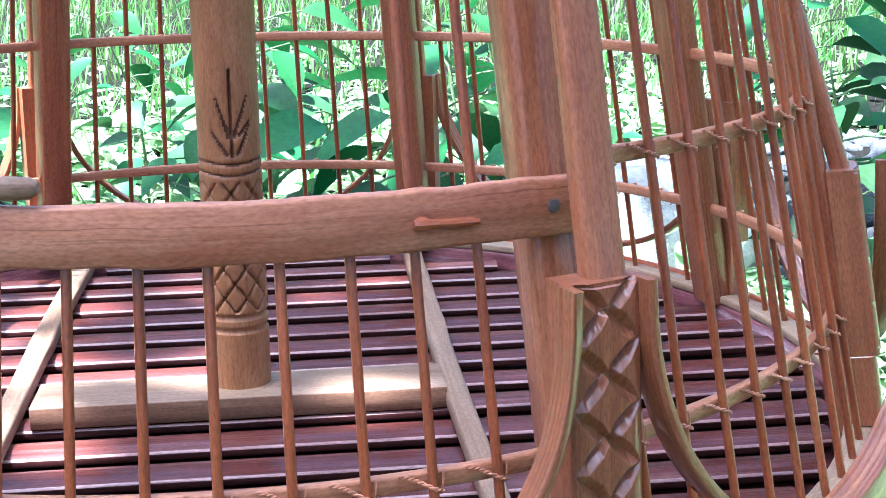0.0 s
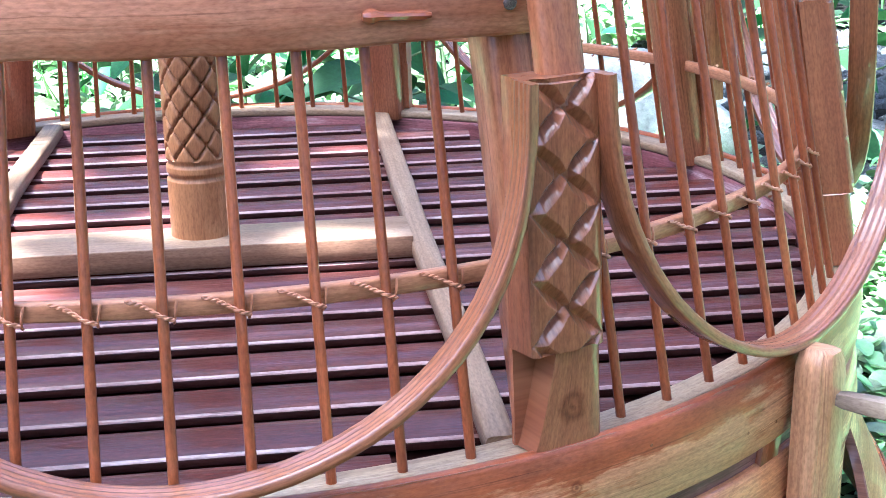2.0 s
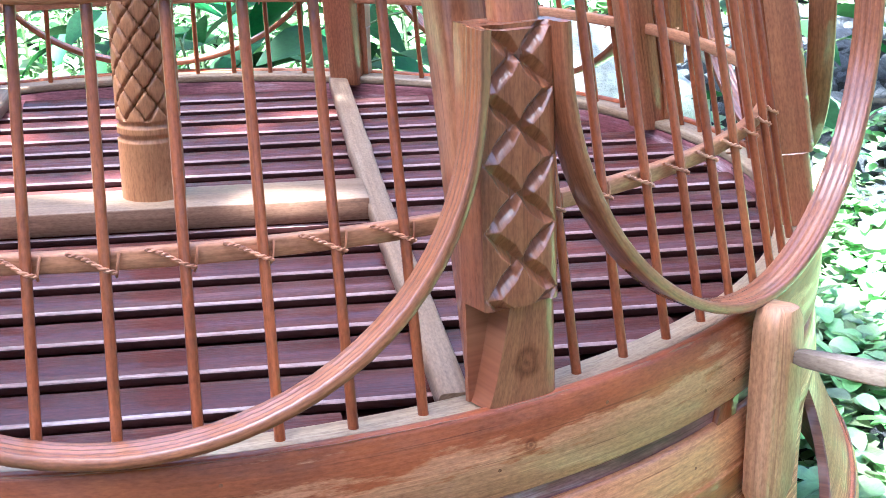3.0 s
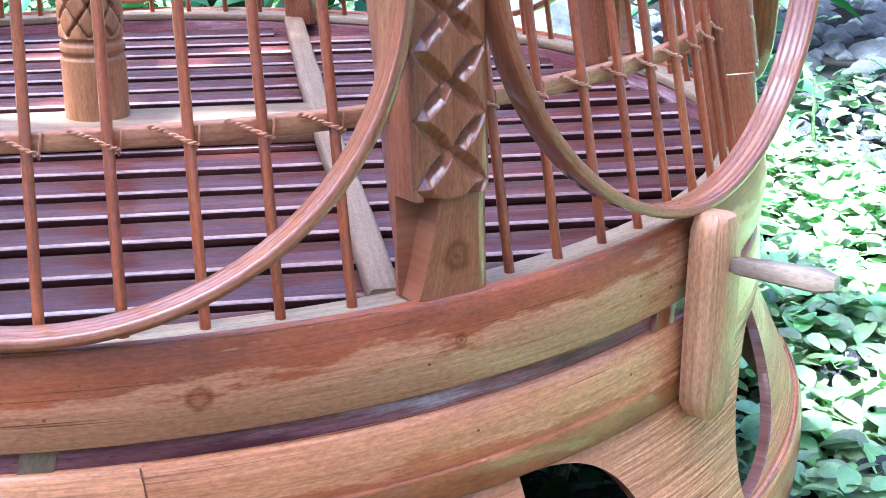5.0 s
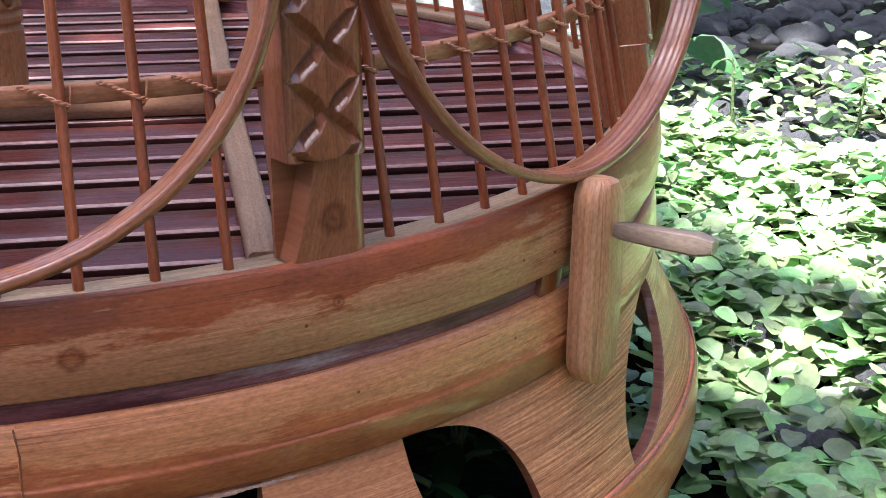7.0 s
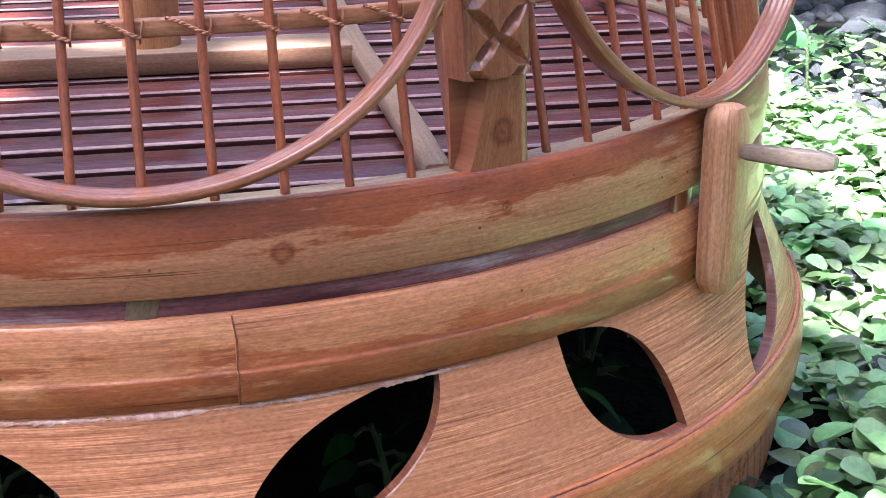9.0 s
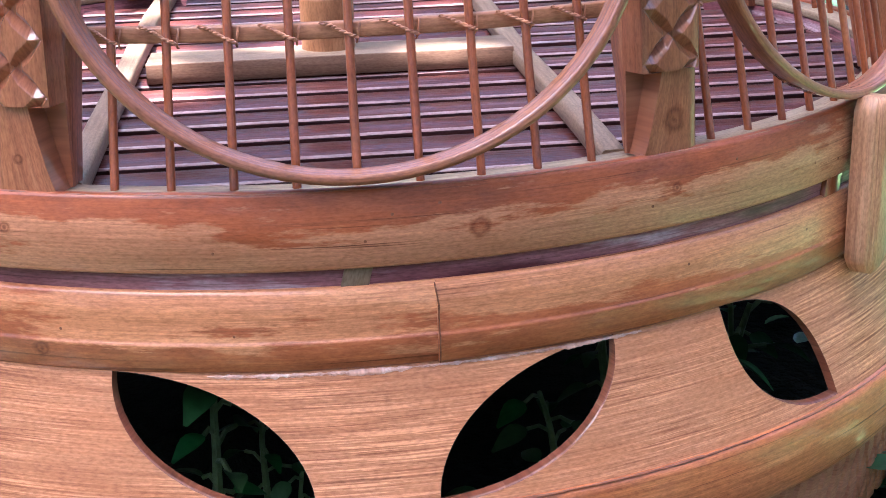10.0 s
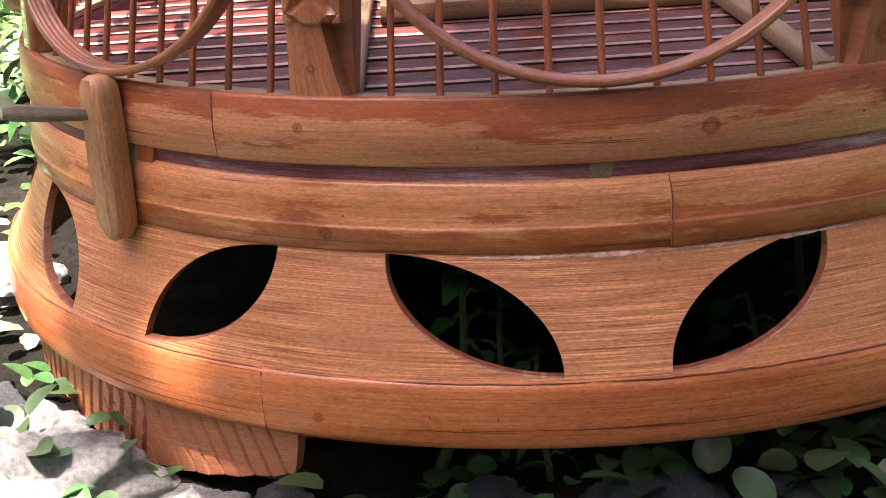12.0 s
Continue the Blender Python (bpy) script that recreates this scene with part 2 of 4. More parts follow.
CANE_KNOT = cane("knot_stain", (0.15, 0.050, 0.022), (0.24, 0.085, 0.036), (0.34, 0.14, 0.06), (0.19, 0.06, 0.026), gloss=0.4, along=300, across=300)


def plain(name, stops, scale, rough=0.7, relief=0.5, distance=0.004, coat=0.0, island=0.0, through_light=0.0):
    """A surface of one noise: stone, soil, leaves."""
    m, nodes, links, out = tree(name)
    at = nodes.new("ShaderNodeTexCoord").outputs["Object"]
    big = noise_at(nodes, links, at, scale, 6, 0.6)
    fine = noise_at(nodes, links, at, scale * 9, 5, 0.65)
    colour = ramp(nodes, links, big, stops)
    speck = ramp(nodes, links, fine, [(0.3, (0.6, 0.6, 0.6)), (0.7, (1.2, 1.2, 1.2))])
    colour = mixed(nodes, links, "MULTIPLY", 0.7, colour, speck)
    if island:
        geo = nodes.new("ShaderNodeNewGeometry")
        hsv = nodes.new("ShaderNodeHueSaturation")
        for sock, lo, hi in (("Value", 1 - island, 1 + island), ("Hue", 0.5 - island * 0.09, 0.5 + island * 0.06), ("Saturation", 1 - island * 0.3, 1 + island * 0.1)):
            mr = nodes.new("ShaderNodeMapRange")
            mr.inputs["To Min"].default_value, mr.inputs["To Max"].default_value = lo, hi
            links.new(geo.outputs["Random Per Island"], mr.inputs["Value"])
            links.new(mr.outputs[0], hsv.inputs[sock])
        links.new(colour, hsv.inputs["Color"])
        colour = hsv.outputs[0]
    links.new(colour, out.inputs["Base Color"])
    out.inputs["Roughness"].default_value = rough
    out.inputs["Coat Weight"].default_value = coat
    bump = nodes.new("ShaderNodeBump")
    bump.inputs["Strength"].default_value, bump.inputs["Distance"].default_value = relief, distance
    links.new(fine, bump.inputs["Height"])
    links.new(bump.outputs[0], out.inputs["Normal"])
    if through_light:
        thin = nodes.new("ShaderNodeBsdfTranslucent")
        links.new(colour, thin.inputs["Color"])
        both = nodes.new("ShaderNodeMixShader")
        both.inputs[0].default_value = through_light
        links.new(out.outputs[0], both.inputs[1])
        links.new(thin.outputs[0], both.inputs[2])
        links.new(both.outputs[0], nodes["Material Output"].inputs[0])
    return m


SOIL = plain("soil", [(0.3, (0.008, 0.007, 0.005)), (0.55, (0.016, 0.014, 0.010)), (0.75, (0.036, 0.033, 0.022))], 14, 0.9, 1.0, 0.01)
STONE = plain("stone", [(0.3, (0.045, 0.045, 0.043)), (0.55, (0.070, 0.069, 0.066)), (0.75, (0.13, 0.127, 0.12))], 22, 0.75, 0.8, 0.004)
PALE_STONE = plain("pale_stone", [(0.3, (0.22, 0.205, 0.175)), (0.52, (0.40, 0.38, 0.335)), (0.75, (0.60, 0.58, 0.52))], 18, 0.75, 0.8, 0.004)
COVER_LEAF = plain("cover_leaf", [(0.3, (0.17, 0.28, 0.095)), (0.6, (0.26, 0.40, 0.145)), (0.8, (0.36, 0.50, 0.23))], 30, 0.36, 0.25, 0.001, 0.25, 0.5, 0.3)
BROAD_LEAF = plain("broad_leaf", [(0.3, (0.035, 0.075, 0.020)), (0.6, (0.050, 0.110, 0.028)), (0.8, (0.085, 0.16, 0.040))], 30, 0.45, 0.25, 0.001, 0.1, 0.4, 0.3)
WEED_LEAF = plain("weed_leaf", [(0.3, (0.018, 0.062, 0.014)), (0.6, (0.028, 0.092, 0.020)), (0.8, (0.048, 0.135, 0.030))], 30, 0.5, 0.25, 0.001, 0.0, 0.4, 0.2)
GRASS = plain("grass_blade", [(0.3, (0.07, 0.15, 0.025)), (0.6, (0.12, 0.23, 0.042)), (0.8, (0.21, 0.31, 0.075))], 20, 0.45, 0.2, 0.001, 0.0, 0.5, 0.4)
STEM = plain("stem", [(0.3, (0.06, 0.10, 0.03)), (0.7, (0.14, 0.18, 0.06))], 40, 0.6)
BARK = plain("bark", [(0.3, (0.05, 0.035, 0.025)), (0.7, (0.14, 0.10, 0.07))], 12, 0.9, 1.0, 0.01)
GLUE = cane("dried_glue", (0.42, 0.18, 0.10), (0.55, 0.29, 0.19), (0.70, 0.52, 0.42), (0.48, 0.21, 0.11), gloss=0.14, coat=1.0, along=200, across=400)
WEED_LEAF.node_tree.nodes["Principled BSDF"].inputs["Specular IOR Level"].default_value = 0.18
SOIL.node_tree.nodes["Principled BSDF"].inputs["Specular IOR Level"].default_value = 0.05
IRON = plain("nail_iron", [(0.3, (0.06, 0.035, 0.03)), (0.7, (0.14, 0.09, 0.08))], 200, 0.45)


# ---- mesh helpers ----
def mesh_of(name, verts, faces, uvs, material, sharp=38, smooth=True):
    me = bpy.data.meshes.new(name)
    me.from_pydata([tuple(v) for v in verts], [], faces)
    layer = me.uv_layers.new(name="UVMap")
    if uvs is not None:
        layer.data.foreach_set("uv", uvs.ravel())
    if material:
        me.materials.append(material)
    if smooth:
        me.polygons.foreach_set("use_smooth", [True] * len(me.polygons))
        me.set_sharp_from_angle(angle=radians(sharp))
    return me


def part(name, me, parent, label="", m=None):
    ob = new(name, me)
    ob.parent = parent
    if m is not None:
        ob.matrix_basis = m
    return tagged(ob, label)


class Shape:
    """Collects lofts into one mesh, with u along the loft and v round it, in metres."""

    def __init__(self):
        self.verts, self.faces, self.uvs = [], [], []

    def loft(self, rings, closed=True, caps=True, turn=False, u0=0.0, chart=None):
        rings = [np.asarray(r, dtype=float) for r in rings]
        n, base = len(rings[0]), len(self.verts)
        us = np.concatenate([[0], np.cumsum([np.linalg.norm((b - a).mean(0)) for a, b in zip(rings, rings[1:])])]) + u0
        mid = rings[len(rings) // 2]
        loop = np.vstack([mid, mid[:1]]) if closed else mid
        vs = np.concatenate([[0], np.cumsum(np.linalg.norm(np.diff(loop, axis=0), axis=1))])
        for r in rings:
            self.verts.extend(r)
        last = n if closed else n - 1
        for i in range(len(rings) - 1):
            for j in range(last):
                k = (j + 1) % n
                self.faces.append((base + i * n + j, base + i * n + k, base + (i + 1) * n + k, base + (i + 1) * n + j))
                q = [(us[i], vs[j]), (us[i], vs[j + 1]), (us[i + 1], vs[j + 1]), (us[i + 1], vs[j])]
                if chart:
                    q = [chart(rings[i][j]), chart(rings[i][k]), chart(rings[i + 1][k]), chart(rings[i + 1][j])]
                self.uvs.append([(b, a) for a, b in q] if turn else q)
        if caps and closed:
            for i, flip in ((0, True), (len(rings) - 1, False)):
                ids = [base + i * n + j for j in range(n)]
                ring = rings[i] - rings[i].mean(0)
                axis = ring[0] / max(np.linalg.norm(ring[0]), 1e-9)
                other = np.cross(axis, np.cross(ring[0], ring[n // 3]))
                other = other / max(np.linalg.norm(other), 1e-9)
                uv = [(float(p @ axis), float(p @ other)) for p in ring]
                self.faces.append(tuple(reversed(ids)) if flip else tuple(ids))
                self.uvs.append(list(reversed(uv)) if flip else uv)
        return self

    def mesh(self, name, material, sharp=38, smooth=True):
        return mesh_of(name, self.verts, self.faces, np.array([c for f in self.uvs for c in f], dtype=float), material, sharp, smooth)


def rounded(points, cut=0.0006):
    """A closed outline with its corners cut twice."""
    p, out = [np.array(q, dtype=float) for q in points], []
    for a, b, c in zip(p[-1:] + p[:-1], p, p[1:] + p[:1]):
        e, f = (a - b), (c - b)
        le, lf = np.linalg.norm(e), np.linalg.norm(f)
        k = min(cut, le * 0.4, lf * 0.4)
        e, f = b + e / le * k, b + f / lf * k
        out += [e, (e + f + b * 0.9) / 2.9, f]
    return out


def circle(radius, n=10, squash=1.0):
    return [(radius * math.cos(2 * math.pi * i / n), radius * squash * math.sin(2 * math.pi * i / n)) for i in range(n)]


def tube(path, radius, n=8, taper=None):
    """Rings round a path of points."""
    path = [Vector(p) for p in path]
    rings, side = [], None
    for i, p in enumerate(path):
        way = (path[min(i + 1, len(path) - 1)] - path[max(i - 1, 0)]).normalized()
        if side is None:
            side = way.cross(Vector((0, 0, 1)) if abs(way.z) < 0.9 else Vector((1, 0, 0))).normalized()
        side = (side - way * side.dot(way)).normalized()
        up = way.cross(side)
        r = radius * (taper[i] if taper else 1)
        rings.append([p + side * x + up * y for x, y in circle(r, n)])
    return rings


def box_rings(sections):
    """Rings from (centre, right, up) triples: a bar with rounded corners."""
    rings = []
    for c, right, up, w, h, cut in sections:
        c, right, up = Vector(c), Vector(right), Vector(up)
        rings.append([c + right * x + up * y for x, y in rounded([(-w / 2, -h / 2), (w / 2, -h / 2), (w / 2, h / 2), (-w / 2, h / 2)], cut)])
    return rings


def spun(profile, start, end, steps, bulge=None):
    """A closed (r, z) outline carried round the axis from one angle to another, in degrees."""
    rings = []
    for i in range(steps + 1):
        a = radians(start + (end - start) * i / steps)
        d = bulge(start + (end - start) * i / steps) if bulge else 0.0
        rings.append([((r + d) * math.cos(a), (r + d) * math.sin(a), z) for r, z in profile])
    return rings


def about(a):
    return Matrix.Rotation(radians(a), 4, "Z")


def wobble(a, k, s):
    return s * (noise.noise((math.cos(radians(a)) * k, math.sin(radians(a)) * k, k * 1.7)))


# ---- ground ----
GROUND_Z = 0.018


def ground_height(x, y):
    r = math.hypot(x, y)
    z = GROUND_Z + 0.012 * noise.noise((x * 5, y * 5, 0.3)) * min(1, r / 0.3) + 0.05 * noise.noise((x * 0.6, y * 0.6, 4.0)) * min(1, max(0, r - 0.5) / 2)
    return z


def build_ground():
    edges = [0.0]
    step = 0.03
    while edges[-1] < 60:
        edges.append(edges[-1] + step)
        step *= 1.09
    line = sorted({-e for e in edges} | set(edges))
    n = len(line)
    verts = [(x, y + 0.3, ground_height(x, y + 0.3)) for y in line for x in line]
    faces = [(j * n + i, j * n + i + 1, (j + 1) * n + i + 1, (j + 1) * n + i) for j in range(n - 1) for i in range(n - 1)]
    uv = np.array([(verts[k][0], verts[k][1]) for f in faces for k in f])
    tagged(new("ground", mesh_of("ground", verts, faces, uv, SOIL, 80)), "dark garden soil under the cage and plants", "ground", kind="structure")


build_ground()

# ---- cage ----
RIM_Z, SLOPE, BOARD_SLOPE = 0.160, -0.20, -0.05
POST_ANGLES = [-112.5, -67.5, -22.5, 19.5, 66.5, 116.5, 158.5, 202.5]
SIDES = [-90 + 45 * k for k in range(8)]
BAYS = [((a + b) / 2, b - a) for a, b in zip(POST_ANGLES, POST_ANGLES[1:] + [POST_ANGLES[0] + 360])]
TOP_Z = 0.36

cage = tagged(new("bird_cage"), "round varnished bamboo bird cage standing on garden ground", "bird cage")


def wall_r(z, base=0.2178):
    return base + SLOPE * (z - RIM_Z)


def band(name, outline, start, label, material=CANE_BAND, lap=0.0007, size=0.0006):
    """A bent bamboo strip whose outer end laps over its inner one."""
    def swell(a):
        s = a - start
        return lap * max(0.0, 1 - s / 22) + wobble(a, 2.2, size)
    me = Shape().loft(spun(rounded(outline, 0.0012), start, start + 360.0, 240, swell)).mesh(name, material)
    return part(name, me, cage, label)


band("rim_band", [(0.2225, 0.1385), (0.2268, 0.1385), (0.2276, 0.149), (0.2262, 0.1602), (0.2225, 0.1602)], -122.1, "wide orange-brown bamboo rim strip", RIM_CANE)
band("middle_band", [(0.2225, 0.1105), (0.2270, 0.1105), (0.2280, 0.1190), (0.2274, 0.1197), (0.2272, 0.1275), (0.2258, 0.1336), (0.2225, 0.1336)], -85.3, "orange-brown bamboo strip with a node", MIDDLE_CANE)
band("lower_band", [(0.2385, 0.0527), (0.2430, 0.0527), (0.2443, 0.0545), (0.2449, 0.0590), (0.2451, 0.0640), (0.2449, 0.0690), (0.2445, 0.0735), (0.2434, 0.0752), (0.2405, 0.0754)], -117, "wide orange-brown bamboo base strip")
part("rim_ledge", Shape().loft(spun(rounded([(0.2125, 0.1555), (0.2222, 0.1555), (0.2222, 0.1592), (0.2125, 0.1588)], 0.0006), 0, 360, 160), caps=False).mesh("rim_ledge", CANE_LEDGE), cage, "pale bamboo ledge inside the rim")
part("inner_band", Shape().loft(spun(rounded([(0.2125, 0.1270), (0.2243, 0.1270), (0.2243, 0.1400), (0.2222, 0.1402), (0.2222, 0.1552), (0.2125, 0.1552)], 0.0006), 0, 360, 160), caps=False).mesh("inner_band", CANE_INNER), cage, "dark red stained inner band behind the slot")


def panel_r(z):
    return 0.2262 + (0.1105 - z) / 0.0345 * 0.0155


def build_panel():
    """The pierced lower wall: pairs of leaf-shaped holes on every side."""
    shape, thick = Shape(), 0.0032
    z_top, z_low, h_top, h_low = 0.1145, 0.0748, 0.1106, 0.0764
    tip = 17.7
    roots = {-90: (3.9, 3.9), -45: (8.2, 2.5), -135: (6.7, 4.1)}

    def chart(p):
        return (math.atan2(p[0], -p[1]) * 0.235, p[2] * 1.06)


    def ring(a, lo, hi):
        q = radians(a)
        c, s = math.cos(q), math.sin(q)
        e = 0.0004
        pts = [(panel_r(lo), lo), (panel_r(hi - e), hi - e), (panel_r(hi) - e, hi), (panel_r(hi) - thick, hi), (panel_r(lo) - thick, lo)]
        return [(r * c, r * s, z) for r, z in pts]

    for c in SIDES:
        left, right = roots.get(c, (3.9, 3.9) if c % 90 == 0 else (5.4, 5.4))
        solid = [(c - left, c + right), (c + tip, c + 45 - tip)]
        for a0, a1 in solid:
            shape.loft([ring(a0 + (a1 - a0) * i / 10, z_low, z_top) for i in range(11)], chart=chart)
        for sign, root in ((-1, left), (1, right)):
            span = tip - root
            ts = [(1 - math.cos(math.pi * i / 26)) / 2 for i in range(27)]
            upper, lower = [], []
            full = 2.0 * (13.8 / span) ** 0.7
            for t in ts:
                a = c + sign * (tip - span * t)
                up = h_top - (h_top - h_low) * (1 - (max(0.0, 1 - t ** full)) ** (1 / full))
                lo = h_low + (h_top - h_low) * (1 - (max(0.0, 1 - (1 - t) ** (full - 0.1))) ** (1 / full))
                lo = min(lo, up)
                upper.append(ring(a, up, z_top))
                lower.append(ring(a, z_low, lo))
            if sign > 0:
                upper.reverse()
                lower.reverse()
            shape.loft(upper, chart=chart)
            shape.loft(lower, chart=chart)
    me = shape.mesh("pierced_panel", CANE_PANEL, 30)
    me.materials.append(CANE_EDGE_SHADE)
    # dark brown cut edges; the inner faces take this colour as painted shade
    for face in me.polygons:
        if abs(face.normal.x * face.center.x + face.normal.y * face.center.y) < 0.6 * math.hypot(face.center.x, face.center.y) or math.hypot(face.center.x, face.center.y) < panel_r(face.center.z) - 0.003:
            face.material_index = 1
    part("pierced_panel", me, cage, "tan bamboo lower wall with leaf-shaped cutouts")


build_panel()


# feet: carved skirts under the base strip
def build_foot():
    shape = Shape()
    half, n = 20.0, 480
    rings = []
    for i in range(n + 1):
        a = -half + 2 * half * i / n
        k = abs(a) / half
        low = 0.0225 + 0.0135 * k ** 1.6 + 0.0007 * abs(math.sin(a * 0.9 + 0.4))
        if k > 0.955:
            low += 0.016 * ((k - 0.955) / 0.045) ** 1.5
        low = min(low, 0.052)
        q = radians(a)
        col = []
        m = 22
        for j in range(m + 1):
            z = 0.056 + (low - 0.056) * j / m
            cut = 0.0
            for side, deep in ((-1, 1.0), (1, 0.75)):
                # cuts fan outward from the middle and cross near it
                if side * a > -3.2 and k < 0.93:
                    slant = a - side * (0.056 - z) * 85
                    wide = 0.27 if side < 0 else 0.17
                    cut = max(cut, deep * min(1.0, 1.6 * max(0.0, 1 - abs((slant % 1.75) - 0.87) / wide)))
            col.append((0.2400 - 0.0016 * cut - 0.05 * (0.056 - z), z))
        col += [(0.2345, low), (0.2350, 0.056)]
        rings.append([(r * math.cos(q), r * math.sin(q), z) for r, z in col])
    shape.loft(rings)
    return shape.mesh("foot", CANE_FOOT, 30)


foot_mesh = build_foot()
for a in (-135, -45, 45, 135):
    part("foot", foot_mesh, cage, "carved bamboo foot skirt", about(a))


# sticks, hoops and their bindings
def lean(x, y, z, base=0.2178):
    """A place on the leaning wall at angle 0: y along the wall, x outward from it."""
    return (wall_r(z, base) + x, y, z)


stick_mesh = Shape().loft(tube([lean(0, 0, 0.154 + (TOP_Z - 0.154) * i / 6) for i in range(7)], 0.00122, 10)).mesh("stick", CANE_STICK)
# the sticks under the door opening stop at its sill bar
short_stick = Shape().loft(tube([lean(0, 0, 0.154 + (0.252 - 0.154) * i / 4) for i in range(5)], 0.00122, 10)).mesh("stick", CANE_STICK)
for c, gap in BAYS:
    for k in range(-4, 5):
        part("stick", short_stick if c == -90 and k < 3 else stick_mesh, cage, m=about(c + gap / 10.54 * k + 0.2 * noise.noise((c, k, 0.5))))

HOOPS = (0.1980, 0.2640)
for z in HOOPS:
    r = wall_r(z) - 0.0031
    outline = rounded([(r - 0.0015, z - 0.0022), (r + 0.0015, z - 0.0022), (r + 0.0015, z + 0.0022), (r - 0.0015, z + 0.0022)], 0.0007)
    part("hoop", Shape().loft(spun(outline, *((70, 430) if z < 0.25 else (-67.5, 247.5)), 180), caps=z > 0.25).mesh("hoop", CANE_HOOP), cage, "thin bamboo hoop tied inside the sticks")


def build_binding(z):
    """A twisted cord laid slantwise over the stick and round the hoop."""
    shape = Shape()
    for phase in (0.0, math.pi):
        path = []
        for i in range(23):
            t = i / 22
            y = -0.0075 + 0.0098 * t
            over = 0.0014 + 0.0017 * math.exp(-((y - 0.0002) / 0.0019) ** 2)
            path.append(lean(over - 0.0016 + 0.00027 * math.cos(phase + t * 26), y + 0.00015 * math.sin(t * 9), z + 0.0024 - 0.0042 * t ** 1.2 + 0.00027 * math.sin(phase + t * 26)))
        shape.loft(tube(path, 0.00034, 6))
    path = [lean(-0.0031 + 0.0027 * math.cos(a), 0.0026 + 0.0006 * math.sin(a), z + 0.0034 * math.sin(a)) for a in [-1.6 + 2.2 * i / 8 for i in range(9)]]
    shape.loft(tube(path, 0.00032, 6))
    return shape.mesh("binding", CANE_CORD)


for z in HOOPS:
    me = build_binding(z)
    for c, gap in BAYS:
        if c == -90 and z > 0.25:
            continue
        for k in range(-4, 5):
            part("binding", me, cage, m=about(c + gap / 10.54 * k))


# arches
def build_arch(gap, bow):
    """A bent half ring on the rim; bow is how far one arm springs straight out instead of following the wall."""
    shape, rings = Shape(), []
    radius, n = 0.0768 + radians(gap - 45) / 2 * 0.2262, 40
    z_mid = 0.2403
    drop = z_mid - RIM_Z - 0.0035
    for i in range(n + 1):
        t = math.pi * i / n
        y, z = -radius * math.cos(t), z_mid - drop * math.sin(t) ** 0.92
        rings.append((y, z))
    rings = [(-radius * 1.002, 0.2425)] + rings + [(radius * 1.002, 0.2425)]
    out = []
    for i, (y, z) in enumerate(rings):
        (y0, z0), (y1, z1) = rings[max(0, i - 1)], rings[min(len(rings) - 1, i + 1)]
        l = math.hypot(y1 - y0, z1 - z0)
        ty, tz = (y1 - y0) / l, (z1 - z0) / l
        ny, nz = -tz, ty
        section = rounded([(-0.0040, -0.0012), (0.0040, -0.0014), (0.0046, -0.0004), (0.0043, 0.0010), (0.0036, 0.0015), (0.0029, 0.0011), (0.0020, 0.0015), (0.0012, 0.0010), (0.0002, 0.0014), (-0.0008, 0.0010), (-0.0020, 0.0014), (-0.0028, 0.0009), (-0.0040, 0.0012)], 0.0003)
        pts = []
        for x, s in section:
            yy, zz = y + ny * s, z + nz * s
            r = 0.2262 + BOARD_SLOPE * (zz - RIM_Z) + x
            q, u = yy / 0.2205, min(1.0, abs(yy) / radius)
            out_by = 0.0 if yy < 0 else bow if bow > 0.9 else bow * (1 - u ** 12)
            pts.append((r * math.cos(q) * (1 - out_by) + r * out_by, r * math.sin(q) * (1 - out_by) + yy * out_by, zz))
        out.append(pts)
    return shape.loft(out).mesh("arch", CANE_ARCH, 50)


arch_meshes = {}
for c, gap in BAYS:
    bow = 1.0 if abs(c + 45) < 1 else 0.5
    if (gap, bow) not in arch_meshes:
        arch_meshes[gap, bow] = build_arch(gap, bow)
    part("arch", arch_meshes[gap, bow], cage, "bent rattan arch resting on the rim", about(c))


# posts with chip-carved fronts
def stand(x, y, z):
    """As lean(), for what stands before the posts."""
    return (0.2178 + BOARD_SLOPE * (z - RIM_Z) + x, y, z)


def build_post():
    rings = []
    for i in range(13):
        z = 0.155 + (TOP_Z - 0.155) * i / 12
        rings.append([lean(x - 0.0005 + 0.0002 * math.sin(z * 90), y, z) for x, y in rounded([(-0.0095, -0.0070), (-0.0010, -0.0080), (0.0018, -0.0070), (0.0018, 0.0070), (-0.0010, 0.0080), (-0.0095, 0.0070)], 0.0012)])
    return Shape().loft(rings).mesh("post", CANE_POST)


def build_pole_front():
    rings = []
    for i in range(9):
        z = 0.236 + (TOP_Z - 0.236) * i / 8
        rings.append([(p[0] - 0.15 * (z - 0.236), p[1], p[2]) for p in (stand(x, y, z) for x, y in rounded([(0.0012, -0.0052), (0.0062, -0.0054), (0.0072, -0.0030), (0.0072, 0.0030), (0.0062, 0.0054), (0.0012, 0.0052)], 0.0010))])
    return Shape().loft(rings).mesh("upper_front", CANE_POST)


